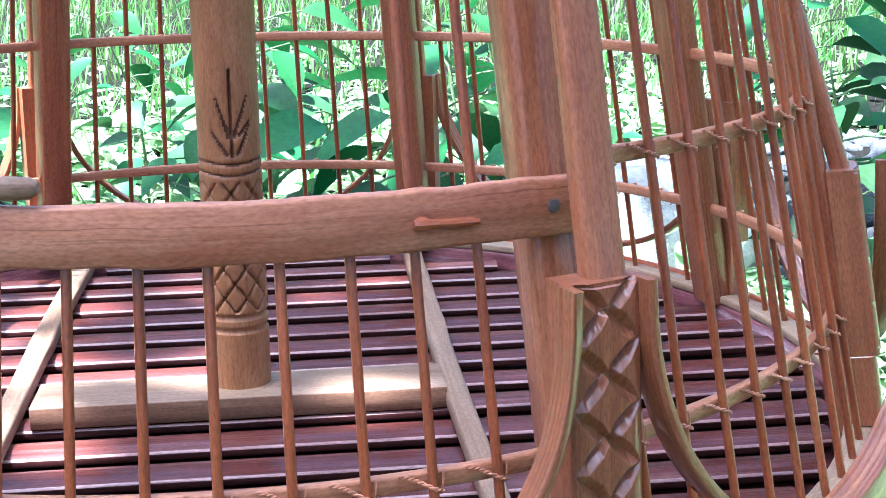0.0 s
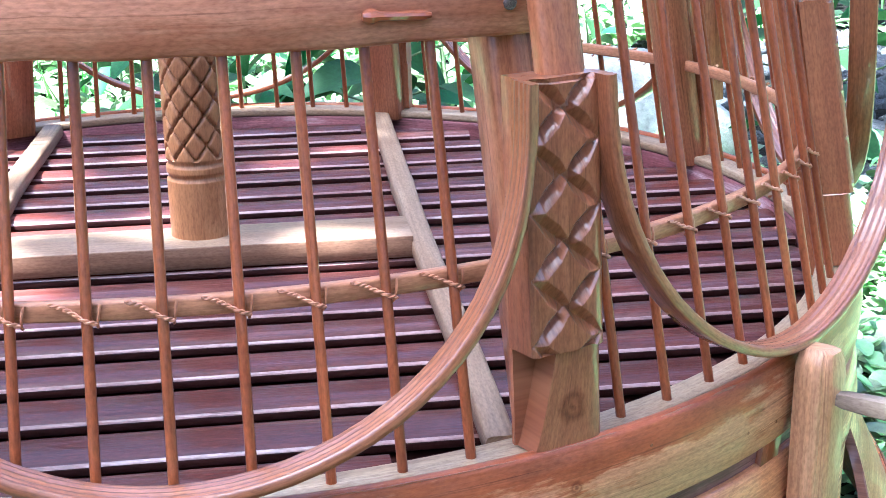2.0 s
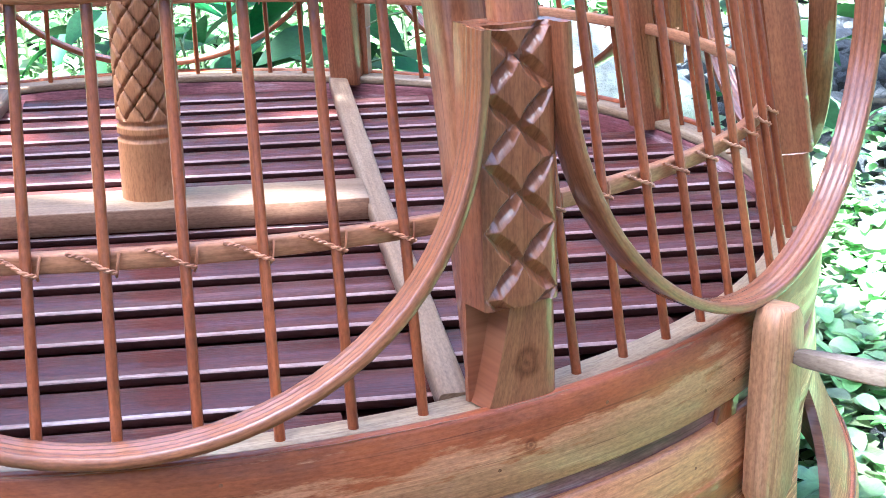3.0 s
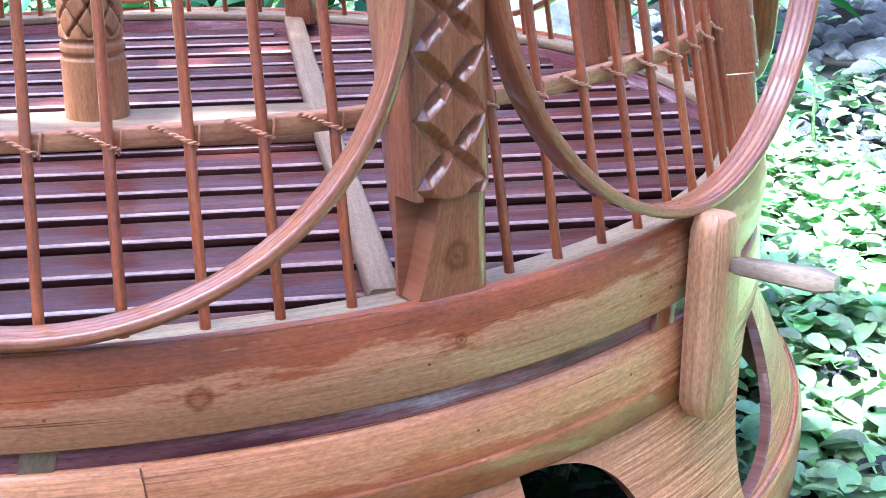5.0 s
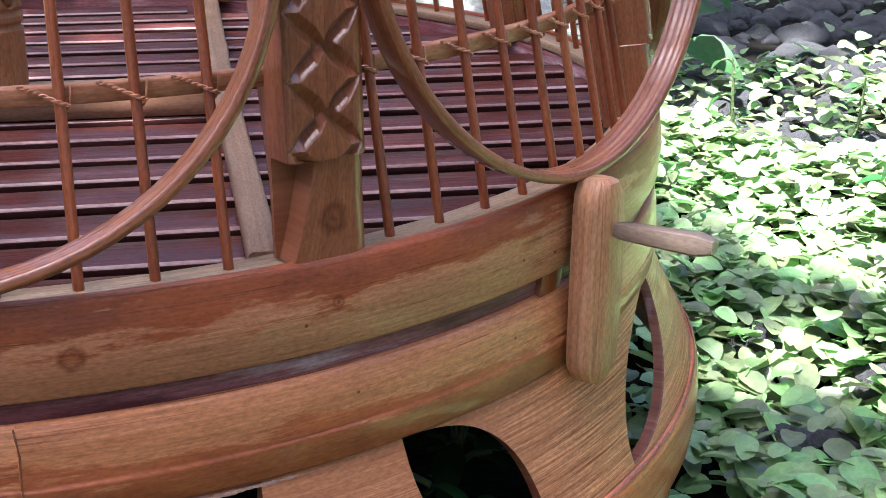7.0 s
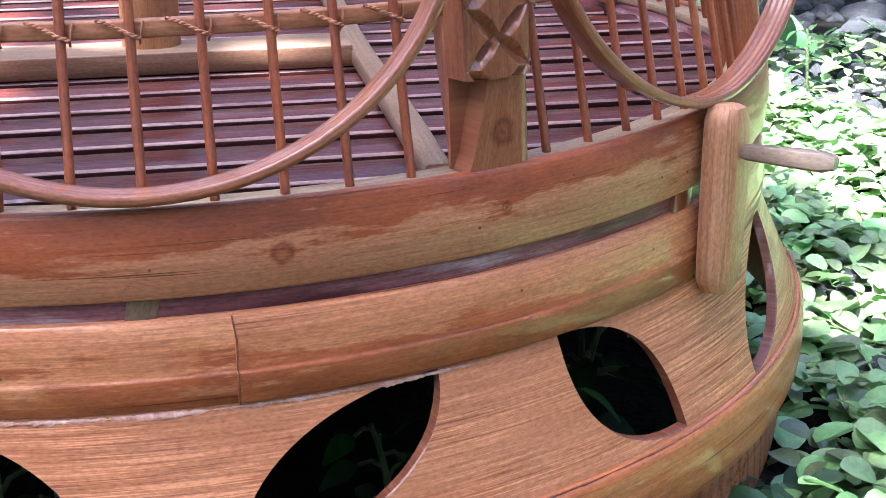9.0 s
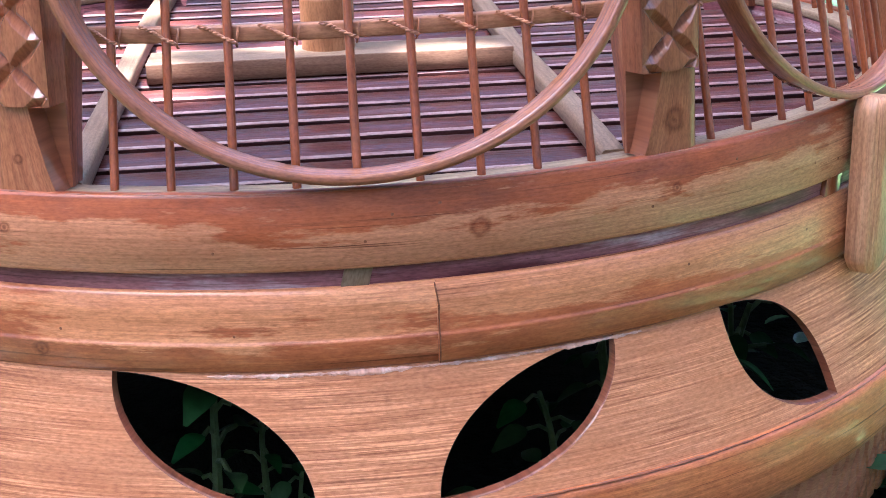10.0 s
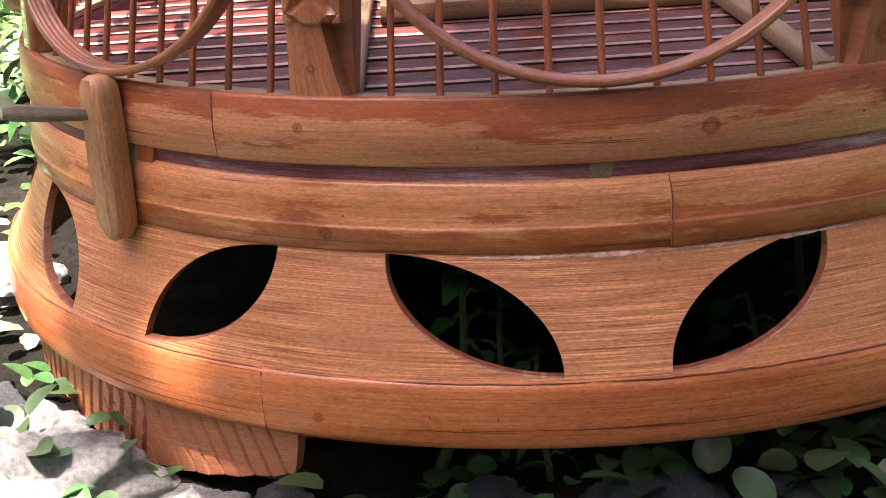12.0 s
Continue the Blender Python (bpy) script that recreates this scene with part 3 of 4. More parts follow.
def build_front(side):
    """The carved board on a post's outer face; its lower corner is hewn away on one side."""
    z0, z1, zc = 0.1595, 0.2425, 0.1825
    half, nz, ny = 0.0090, 270, 66
    shape, rows = Shape(), []
    period = 0.0146
    for j in range(nz + 1):
        z = z0 + (z1 - z0) * j / nz
        carved = z > zc
        hewn = 0.0 if carved else 0.0062 * ((z - z0) / (zc - z0)) ** 0.8 + 0.0006
        right = half + 0.0009 + 0.0004 * (not carved)
        left = half + 0.0004
        deep = 0.0080 if carved else 0.0002
        row = [stand(-0.0010, -left, z), stand(deep, -left, z), stand(deep, -(left - hewn) - (0.0001 if carved else 0.0), z)]
        for i in range(ny + 1):
            y = -(left - hewn) + (left - hewn + right) * i / ny
            x = 0.0090 if carved else 0.0074
            if carved:
                v = (z - zc - 0.0098) / period
                for s in (-1, 1):
                    q = v + s * y / (2 * half)
                    d = abs((q + 0.5) % 1 - 0.5) * period
                    arm = min(1.0, max(0.08, 2.4 * (1 - abs(y) / half) + 0.12)) * (0.45 + 0.55 * min(1.0, abs(y) / half * 5))
                    wide = 0.0026 * arm + 1e-5
                    x -= 0.0025 * arm * max(0.0, 1 - d / wide)
                if z > z1 - 0.0012:
                    x -= 0.0006
            x -= 0.0007 * (abs(y) / half) ** 8 + 0.00006 * noise.noise((y * 300, z * 60, 1.0))
            row.append(stand(x, y, z))
        row.append(stand(-0.0010, right, z))
        rows.append([(p[0], p[1] * side, p[2]) for p in (row if side > 0 else reversed(row))])
    return shape.loft(rows, turn=False).mesh("carved_front", KNOTTED_POST if side > 0 else PINNED_POST, 24)


post_mesh, upper_mesh = build_post(), build_pole_front()
fronts = {1: build_front(1), -1: build_front(-1)}


for k, a in enumerate(POST_ANGLES):
    side = -1 if k % 2 == 0 else 1
    # the door post stands a little beside its carved board
    aside = 0.75 if a == -67.5 else 0.0
    post = part("post", post_mesh, cage, "upright bamboo post", about(a + aside))
    # one board leans in with the wall
    pivot = Matrix.Translation((0.2178, 0, RIM_Z))
    tip = pivot @ Matrix.Rotation(radians(-7 if a == -22.5 else 0), 4, "Y") @ pivot.inverted()
    part("carved_front", fronts[side], post, "board with chip-carved crosses", about(-aside) @ tip)
    part("upper_front", upper_mesh, post, m=tip)

# pin holes in the strips
pin_hole = Shape().loft([[(x, r * math.cos(i * math.pi / 5), r * math.sin(i * math.pi / 5)) for i in range(10)] for x, r in ((0.0, 0.00045), (0.0001, 0.0004), (0.00005, 0.0001))]).mesh("pin_hole", CANE_KNOT)
rp = random.Random(17)
for i in range(22):
    a = rp.uniform(-135, -45)
    r, z = [(0.2277, rp.uniform(0.142, 0.156)), (0.2274, rp.uniform(0.121, 0.130)), (0.2451, rp.uniform(0.058, 0.068))][i % 3]
    part("pin_hole", pin_hole, cage, m=about(a) @ Matrix.Translation((r, 0, z)))

# spacers in the slot between the upper bands
for a, w, mat in ((-90.5, 0.0075, CANE_PALE), (-48.6, 0.0100, CANE_STICK), (-131.6, 0.0100, CANE_STICK)):
    proud = 0.0004 if mat is CANE_PALE else 0.0016
    rings = [[(0.2243 + x, y + (z - 0.136) * 0.25, z) for x, y in rounded([(-0.003, -w / 2), (proud, -w / 2), (proud, w / 2), (-0.003, w / 2)], 0.0003)] for z in (0.1330, 0.1362, 0.1390)]
    part("spacer", Shape().loft(rings).mesh("spacer", mat), cage, "small block between the bands", about(a))


# the node of the middle strip and the lapped ends of the others
for a, pts in ((-85.3, [(0.2266, 0.1334), (0.2276, 0.1275), (0.2279, 0.1200), (0.2284, 0.1190), (0.2275, 0.1108)]), (-122.2, [(0.2267, 0.1598), (0.2280, 0.149), (0.2273, 0.1388)]), (-117.1, [(0.2449, 0.0742), (0.2456, 0.0640), (0.2442, 0.0530)])):
    path = [(r * math.cos(radians(a + 0.12 * math.sin(z * 700))), r * math.sin(radians(a + 0.12 * math.sin(z * 700))), z) for r, z in pts]
    path = [tuple(Vector(p).lerp(Vector(q), t)) for p, q in zip(path, path[1:]) for t in (0, 0.34, 0.67)] + [path[-1]]
    part("node_line", Shape().loft(tube(path, 0.00030, 6, [0.5 + 0.5 * abs(math.sin(i * 1.9 + a)) for i in range(len(path))])).mesh("node_line", CANE_EDGE_SHADE), cage, "dark seam across the strip")

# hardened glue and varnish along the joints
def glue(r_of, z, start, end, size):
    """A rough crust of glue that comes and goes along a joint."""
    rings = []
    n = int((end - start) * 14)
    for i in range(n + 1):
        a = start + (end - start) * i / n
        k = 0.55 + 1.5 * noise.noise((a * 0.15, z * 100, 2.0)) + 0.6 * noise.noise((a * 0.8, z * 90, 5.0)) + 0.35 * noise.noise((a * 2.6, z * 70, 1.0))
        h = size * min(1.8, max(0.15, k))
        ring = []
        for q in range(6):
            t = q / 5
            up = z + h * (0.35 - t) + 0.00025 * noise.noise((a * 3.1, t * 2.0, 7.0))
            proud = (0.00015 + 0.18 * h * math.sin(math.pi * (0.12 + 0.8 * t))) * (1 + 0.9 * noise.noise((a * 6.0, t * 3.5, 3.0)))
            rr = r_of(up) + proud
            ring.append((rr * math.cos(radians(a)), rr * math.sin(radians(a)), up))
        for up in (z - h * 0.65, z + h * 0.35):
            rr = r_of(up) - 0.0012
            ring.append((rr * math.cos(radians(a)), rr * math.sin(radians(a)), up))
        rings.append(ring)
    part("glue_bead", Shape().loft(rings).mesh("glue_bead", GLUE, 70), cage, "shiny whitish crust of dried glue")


# varnish ridge added so its shape draws a glint along the strip
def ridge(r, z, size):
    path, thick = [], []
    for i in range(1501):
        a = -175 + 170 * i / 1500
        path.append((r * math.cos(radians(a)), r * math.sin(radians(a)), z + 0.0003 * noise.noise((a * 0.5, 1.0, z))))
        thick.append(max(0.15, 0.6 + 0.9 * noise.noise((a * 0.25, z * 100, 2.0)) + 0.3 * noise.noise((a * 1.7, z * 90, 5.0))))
    part("varnish_bead", Shape().loft(tube(path, size, 6, thick)).mesh("varnish_bead", CANE_ARCH, 80), cage, "glossy varnish ridge added to draw the highlight on the strip's edge")


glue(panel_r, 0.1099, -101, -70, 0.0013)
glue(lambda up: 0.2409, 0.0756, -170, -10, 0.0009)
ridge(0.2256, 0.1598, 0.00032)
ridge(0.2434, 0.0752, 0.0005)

# the sill bar of the door opening, bent round the wall from post to post
def on_wall(a, r, z):
    return Vector((r * math.cos(radians(a)), r * math.sin(radians(a)), z))


bar_rings = []
for i in range(61):
    a = -113.5 + 47.9 * i / 60
    top = 0.2628 + 0.0005 * noise.noise((a * 0.35, 0.4, 2.0)) + 0.00022 * noise.noise((a * 2.1, 1.4, 2.0))
    low = 0.2492 + 0.0005 * noise.noise((a * 0.3, 5.4, 1.0))
    thick = 0.2040 + 0.0003 * noise.noise((a * 0.5, 9.0, 1.0))
    bar_rings.append([on_wall(a, r, z) for r, z in rounded([(0.2000, low), (thick - 0.0004, low), (thick, (top + low) / 2), (thick - 0.0006, top), (0.2000, top)], 0.0009)])
door_bar = part("door_bar", Shape().loft(bar_rings).mesh("door_bar", BAR_CANE), cage, "flat bamboo sill bar across the door opening")
part("pin", Shape().loft(tube([on_wall(-77.6 + 4.3 * t, 0.2046, 0.2556 - 0.0006 * t) for t in (0, 0.08, 0.16, 0.24, 0.5, 0.85, 1.0)], 0.0012, 8, [0.8, 1.35, 1.35, 0.9, 0.85, 0.95, 0.5])).mesh("pin", CANE_STICK), door_bar, "thin bamboo pin")
nail_mesh = Shape().loft([[(x, 0.0017 * s * math.cos(i * math.pi / 5), 0.0017 * s * math.sin(i * math.pi / 5)) for i in range(10)] for x, s in ((0, 1), (0.0006, 0.95), (0.0009, 0.5))]).mesh("nail", IRON)
part("nail", nail_mesh, door_bar, "rusty nail head", about(-67.9) @ Matrix.Translation((0.2038, 0, 0.2562)))
part("latch_peg", Shape().loft(tube([on_wall(-111.5 + t * 12.0, 0.2028, 0.2660 + 0.0006 * t) for t in (0, 0.3, 0.6, 0.85, 0.96, 1.0)], 0.0026, 10, [1, 1.04, 1, 1, 0.9, 0.5])).mesh("latch_peg", CANE_PALE), cage, "pale round latch peg lying on the sill bar")

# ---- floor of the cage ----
# unseen tray, inferred from the slot; stops sun falling through the slats
part("tray", Shape().loft([[(r * math.cos(2 * math.pi * i / 96), r * math.sin(2 * math.pi * i / 96), z) for i in range(96)] for r, z in ((0.2100, 0.1436), (0.2118, 0.1440), (0.2118, 0.1466), (0.2110, 0.1470))]).mesh("tray", GAP_SHADE), cage, "dark unseen tray board under the floor slats")
SLAT_Z = 0.1520
y, count = -0.197, 0
while y < 0.193:
    w = 0.0142 + 0.0034 * min(1.0, max(0.0, (-0.04 - y) / 0.09)) + 0.0045 * noise.noise((y * 47, 0.2, 0.7))
    reach = math.sqrt(max(0.0004, 0.2115 ** 2 - (abs(y) + w / 2) ** 2))
    tilt = 0.0006 * noise.noise((y * 30, 2.2, 0.1))
    half_outline = [(0.44, -0.0036), (0.50, -0.0028), (0.49, -0.0010), (0.45, -0.0004), (0.34, 0.0003), (0.16, 0.0008)]
    outline = rounded([(w * k, z) for k, z in half_outline] + [(-w * k, z + (tilt if z > 0 else 0)) for k, z in reversed(half_outline)], 0.0003)
    rings = []
    for i in range(13):
        x = -reach + 2 * reach * i / 12
        dy = 0.0007 * noise.noise((x * 9, y * 50, 0.4))
        dz = 0.0005 * noise.noise((x * 7, y * 50, 3.4))
        rings.append([(x, y + v + dy, SLAT_Z + z + dz) for v, z in outline])
    slat_me = Shape().loft(rings).mesh("slat", CANE_SLAT, 50)
    slat_me.materials.append(EDGE_GLINT)
    slat_me.materials.append(GAP_SHADE)
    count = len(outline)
    # slat sides take the painted gap shade, front edges the painted glint
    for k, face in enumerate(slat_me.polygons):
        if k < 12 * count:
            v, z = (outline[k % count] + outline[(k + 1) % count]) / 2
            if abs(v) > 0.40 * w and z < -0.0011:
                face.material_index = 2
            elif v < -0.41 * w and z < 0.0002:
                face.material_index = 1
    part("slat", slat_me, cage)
    y += 0.0243 + 0.0012 * noise.noise((y * 33, 1.2, 5.1))


def rib(x0, x1, y0, y1, name, label):
    secs = []
    for i in range(25):
        t = i / 24
        p = Vector((x0 + (x1 - x0) * t + 0.0008 * math.sin(t * 5 + 2), y0 + (y1 - y0) * t, 0.1560 + 0.0006 * math.sin(t * 11)))
        node = 0.0010 * math.exp(-((t - 0.62) / 0.02) ** 2)
        secs.append((p, Vector((1, 0, 0)), Vector((0, 0, 1)), 0.0074 + 0.0018 * t + node, 0.0065, 0.0012))
    return part(name, Shape().loft(box_rings(secs)).mesh(name, CANE_PALE), cage, label)


rib(0.0720, 0.0805, -0.199, 0.198, "floor_rib", "pale bamboo rib over the floor slats")
rib(-0.0775, -0.0805, -0.199, 0.198, "floor_rib", "pale bamboo rib over the floor slats")
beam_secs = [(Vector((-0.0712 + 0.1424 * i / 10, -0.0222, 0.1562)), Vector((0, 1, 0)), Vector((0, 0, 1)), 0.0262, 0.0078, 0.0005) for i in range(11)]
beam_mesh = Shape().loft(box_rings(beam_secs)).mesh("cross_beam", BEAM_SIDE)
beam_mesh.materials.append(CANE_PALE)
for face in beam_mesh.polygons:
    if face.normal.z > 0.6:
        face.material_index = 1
part("cross_beam", beam_mesh, cage, "split bamboo beam, paler on top, under the perch pole")


# a spray of long leaves cut into the pole: turn and height of foot and tip, width
SPRAY = [(0.0, 0.0896, 0.0, 0.1117, 0.0011), (0.0, 0.0822, 0.0, 0.0896, 0.0007), (-0.08, 0.0890, -0.46, 0.1023, 0.0011), (0.10, 0.0890, 0.58, 0.1027, 0.0011), (-0.15, 0.0830, -0.66, 0.0912, 0.0010), (0.20, 0.0830, 0.70, 0.0937, 0.0010), (0.30, 0.0895, 0.66, 0.0945, 0.0009)]


def build_pole():
    """The perch pole: a plain foot, a collar, a lattice and leaf cuts."""
    rings, n, rows = [], 112, 230
    z0, z1 = 0.1600, 0.2965
    for j in range(rows + 1):
        z = z0 + (z1 - z0) * j / rows
        h = z - z0
        ring = []
        for i in range(n):
            a = 2 * math.pi * i / n
            r = 0.0107
            if abs(h - 0.0215) < 0.0009 or abs(h - 0.0262) < 0.0007:
                r -= 0.0008
            if 0.0275 < h < 0.0735:
                u, v = a / (2 * math.pi) * 8, (h - 0.0275) / 0.0105
                for s in (-1, 1):
                    d = abs((u + s * v + 0.5) % 1 - 0.5)
                    r -= 0.0016 * max(0.0, 1 - d / 0.085) ** 0.8
            b = (a - radians(-84.0) + math.pi) % (2 * math.pi) - math.pi
            for q in (0.0763, 0.0801):
                r -= 0.0008 * max(0.0, 1 - abs(h - q - 0.0006 * math.cos(b * 2.4 + 3.14)) / 0.0008)
            cut = 0.0
            if abs(b) < 0.95 and 0.0815 < h < 0.113:
                for b0, h0, b1, h1, wide in SPRAY:
                    p, d = Vector((b0 * 0.0107, h0)), Vector(((b1 - b0) * 0.0107, h1 - h0))
                    w = Vector((b * 0.0107, h)) - p
                    t = min(1.0, max(0.0, w.dot(d) / d.length_squared))
                    cut = max(cut, 1 - (w - d * t).length / (wide * (1.05 - 0.65 * t)))
            r -= 0.0012 * cut
            ring.append((r * math.cos(a), r * math.sin(a), z))
        rings.append(ring)
    me = Shape().loft(rings).mesh("perch_pole", CANE_POLE, 60)
    me.materials.append(CANE_CUT)
    for face in me.polygons:
        x, y, z = face.center
        if 0.0745 < z - z0 < 0.113 and math.hypot(x, y) < 0.0107 - 0.00045:
            face.material_index = 1
    return me


part("perch_pole", build_pole(), cage, "carved bamboo perch pole", Matrix.Translation((-0.0005, -0.0165, 0)))
part("perch", Shape().loft(tube([(-0.085 + 0.17 * i / 8, -0.0165, 0.3005 + 0.0006 * math.sin(i)) for i in range(9)], 0.0050, 12)).mesh("perch", CANE_PEG), cage, "dark round perch on the pole")


# locking blocks with pegs
def build_block():
    shape, rings = Shape(), []
    for z, w, d in ((0.1068, 0.004, 0.004), (0.1090, 0.0085, 0.0052), (0.1125, 0.0135, 0.006), (0.1200, 0.0142, 0.0064), (0.1400, 0.0140, 0.0066), (0.1560, 0.0135, 0.0064), (0.1605, 0.0125, 0.006), (0.1632, 0.0085, 0.0054), (0.1640, 0.0055, 0.004)):
        rings.append([(0.2305 + x, y, z) for x, y in rounded([(-0.003, -w / 2), (d * 0.62, -w * 0.5), (d * 0.70, -w * 0.43), (d * 0.64, -w * 0.41), (d * 0.92, -w * 0.36), (d * 0.86, -w * 0.33), (d, -w * 0.28), (d * 1.05, w * 0.30), (d * 0.92, w * 0.36), (d * 0.96, w * 0.40), (d * 0.80, w / 2), (-0.003, w / 2)], 0.0003)])
    return shape.loft(rings, turn=False).mesh("lock_block", CANE_BLOCK, 40)


def build_peg():
    rings = []
    for x, s in ((0.0, 0.62), (0.0045, 0.66), (0.0062, 0.82), (0.014, 0.95), (0.0270, 1.08), (0.0285, 1.02), (0.0318, 0.70)):
        rings.append([(0.2325 + x, 0.0032 * s * u, 0.1508 + 0.02 * x + 0.0027 * s * v) for u, v in rounded([(-1, -0.6), (-0.4, -1), (0.7, -0.9), (1, -0.1), (0.6, 0.95), (-0.7, 0.9)], 0.06)])
    return Shape().loft(rings).mesh("peg", CANE_PEG, 35)


block_mesh, peg_mesh = build_block(), build_peg()
for a in (-46.0, -134.2):
    block = part("lock_block", block_mesh, cage, "upright bamboo locking block over the bands", about(a) @ Matrix.Translation((0.0015, 0, -0.0010)))
    root = Matrix.Translation((0.2325, 0, 0.1508))
    swing = root @ Matrix.Rotation(radians(-20), 4, "Z") @ Matrix.Rotation(radians(-9), 4, "Y") @ root.inverted() if a < -90 else Matrix.Identity(4)
    part("peg", peg_mesh, block, "whittled grey-brown wooden peg", swing)

# ---- stones ----
def stone_mesh(seed, size, flat=0.7, material=None, cuts=3):
    bm = bmesh.new()
    bmesh.ops.create_icosphere(bm, subdivisions=cuts, radius=1.0)
    off = Vector((seed * 3.17, seed * 1.91, seed * 0.77))
    for v in bm.verts:
        d = v.co.normalized()
        k = 1 + 0.38 * noise.noise(d * 1.1 + off) + 0.16 * noise.noise(d * 2.7 + off) + 0.10 * noise.noise(d * 5 + off) + (0.06 * noise.noise(d * 11 + off) + 0.035 * noise.noise(d * 24 + off) + 0.02 * noise.noise(d * 50 + off) if cuts > 3 else 0)
        for axis in ((0.6, 0.5, 0.62), (-0.7, 0.3, 0.65), (0.1, -0.8, 0.6)):
            q = Vector(axis) + off * 0.02
            top = d.dot(q.normalized())
            if top > 0.72:
                k *= 1 - (top - 0.72) * 0.7
        v.co = Vector((d.x * k * size, d.y * k * size * 0.85, d.z * k * size * flat))
    me = bpy.data.meshes.new("stone")
    bm.to_mesh(me)
    bm.free()
    me.uv_layers.new(name="UVMap")
    me.materials.append(material or STONE)
    me.polygons.foreach_set("use_smooth", [True] * len(me.polygons))
    me.set_sharp_from_angle(angle=radians(55))
    return me


STONES = [
    # x, y, size, pale
    (-0.188, -0.206, 0.040, 1), (-0.138, -0.232, 0.026, 1), (-0.240, -0.135, 0.028, 0), (-0.228, -0.190, 0.024, 0), (-0.205, -0.150, 0.020, 1), (-0.135, -0.100, 0.030, 1), (-0.105, -0.135, 0.022, 1), (-0.30, -0.05, 0.05, 0), (-0.275, 0.02, 0.035, 1), (-0.110, -0.222, 0.018, 0), (0.018, -0.228, 0.026, 0), (-0.04, -0.212, 0.016, 0), (0.055, -0.225, 0.018, 0),
    (0.285, -0.070, 0.026, 0), (0.262, -0.165, 0.028, 0), (0.235, -0.20, 0.024, 1), (0.375, -0.02, 0.040, 0), (0.42, 0.02, 0.028, 0), (0.315, 0.03, 0.024, 0), (0.15, -0.225, 0.024, 0), (-0.150, -0.125, 0.032, 0),
]
near_kinds = [stone_mesh(i + 1, 1.0, 0.62, STONE, 5) for i in range(4)] + [stone_mesh(i + 9, 1.0, 0.62, PALE_STONE, 5) for i in range(2)]
kinds = [stone_mesh(i + 1, 1.0, 0.62, STONE) for i in range(4)] + [stone_mesh(i + 9, 1.0, 0.62, PALE_STONE) for i in range(2)]
for i, (x, y, s, pale) in enumerate(STONES):
    me = near_kinds[4 + i % 2] if pale else near_kinds[i % 4]
    ob = new("stone", me)
    ob.matrix_basis = Matrix.Translation((x, y, ground_height(x, y) + s * (0.08 if pale else 0.15))) @ about(i * 67) @ Matrix.Scale(s, 4)
    tagged(ob, "pale rough garden stone lying on soil" if pale else "grey rough garden stone lying on soil", "stone", "garden stones")
rs = random.Random(5)
pile = []
for i in range(640):
    x, y = rs.uniform(0.42, 1.25), rs.uniform(0.30, 1.2)
    if y > 0.9 * x - 0.2:
        size = rs.uniform(0.008, 0.024)
        pile.append((math.hypot(x, y), i % 4, size, Matrix.Translation((x, y, ground_height(x, y) + size * 0.15)) @ about(rs.uniform(0, 360)) @ Matrix.Scale(size, 4)))
pile.sort(key=lambda p: p[0])
for far, kind, size, place in pile[:260]:
    ob = new("stone", kinds[kind])
    ob.matrix_basis = place
    tagged(ob, "grey broken stone in a loose pile", "stone", "stones of the pile")
verts, faces = [], []
for far, kind, size, place in pile[260:]:
    base = len(verts)
    verts += [place @ v.co for v in kinds[kind].vertices]
    faces += [[base + k for k in p.vertices] for p in kinds[kind].polygons]
rubble = bpy.data.meshes.new("rubble")
rubble.from_pydata(verts, [], faces)
rubble.uv_layers.new(name="UVMap")
rubble.materials.append(STONE)
rubble.polygons.foreach_set("use_smooth", [True] * len(rubble.polygons))
rubble.set_sharp_from_angle(angle=radians(55))
tagged(new("rubble", rubble), "loose grey broken stones behind the creeping plants", "rubble", kind="stuff")
big = new("boulder", stone_mesh(31, 0.085, 0.95, PALE_STONE))
big.matrix_basis = Matrix.Translation((0.335, 0.62, 0.035))
tagged(big, "large pale boulder behind the cage", "boulder")


# ---- plants ----
def leaf_points(length, width, fold=0.25, droop=0.2, tip=1.0, n=6):
    """A leaf along +x: two rows of quads folded on the midrib."""
    pts = []
    for i in range(n + 1):
        t = i / n
        if tip < 0:
            # a round leaf
            t = (1 - math.cos(math.pi * i / n)) / 2
            w = width / 2 * math.sin(math.pi * i / n) * (0.8 + 0.3 * t)
            x, z = length * t, -droop * length * t * t
            pts.append(((x, -w, z + w * fold), (x, 0, z), (x, w, z + w * fold)))
            continue
        w = width / 2 * (math.sin(math.pi * min(1, t ** (0.75 * tip))) ** 0.85) if 0 < i < n else 0.0006
        x, z = length * t, -droop * length * t * t
        pts.append(((x, -w, z + w * fold), (x, 0, z), (x, w, z + w * fold)))
    return pts


def add_leaf(verts, faces, m, length, width, fold=0.25, droop=0.2, tip=1.0, n=6):
    base = len(verts)
    for row in leaf_points(length, width, fold, droop, tip, n):
        for p in row:
            verts.append(tuple(m @ Vector(p)))
    for i in range(n):
        for j in (0, 1):
            a = base + i * 3 + j
            faces.append((a, a + 1, a + 4, a + 3))


def stuff(name, verts, faces, material, label, category):
    me = mesh_of(name, verts, faces, None, material, 60)
    return tagged(new(name, me), label, category, kind="stuff")


def way_matrix(p, yaw, pitch, roll=0.0):
    return Matrix.Translation(p) @ Matrix.Rotation(yaw, 4, "Z") @ Matrix.Rotation(-pitch, 4, "Y") @ Matrix.Rotation(roll, 4, "X")


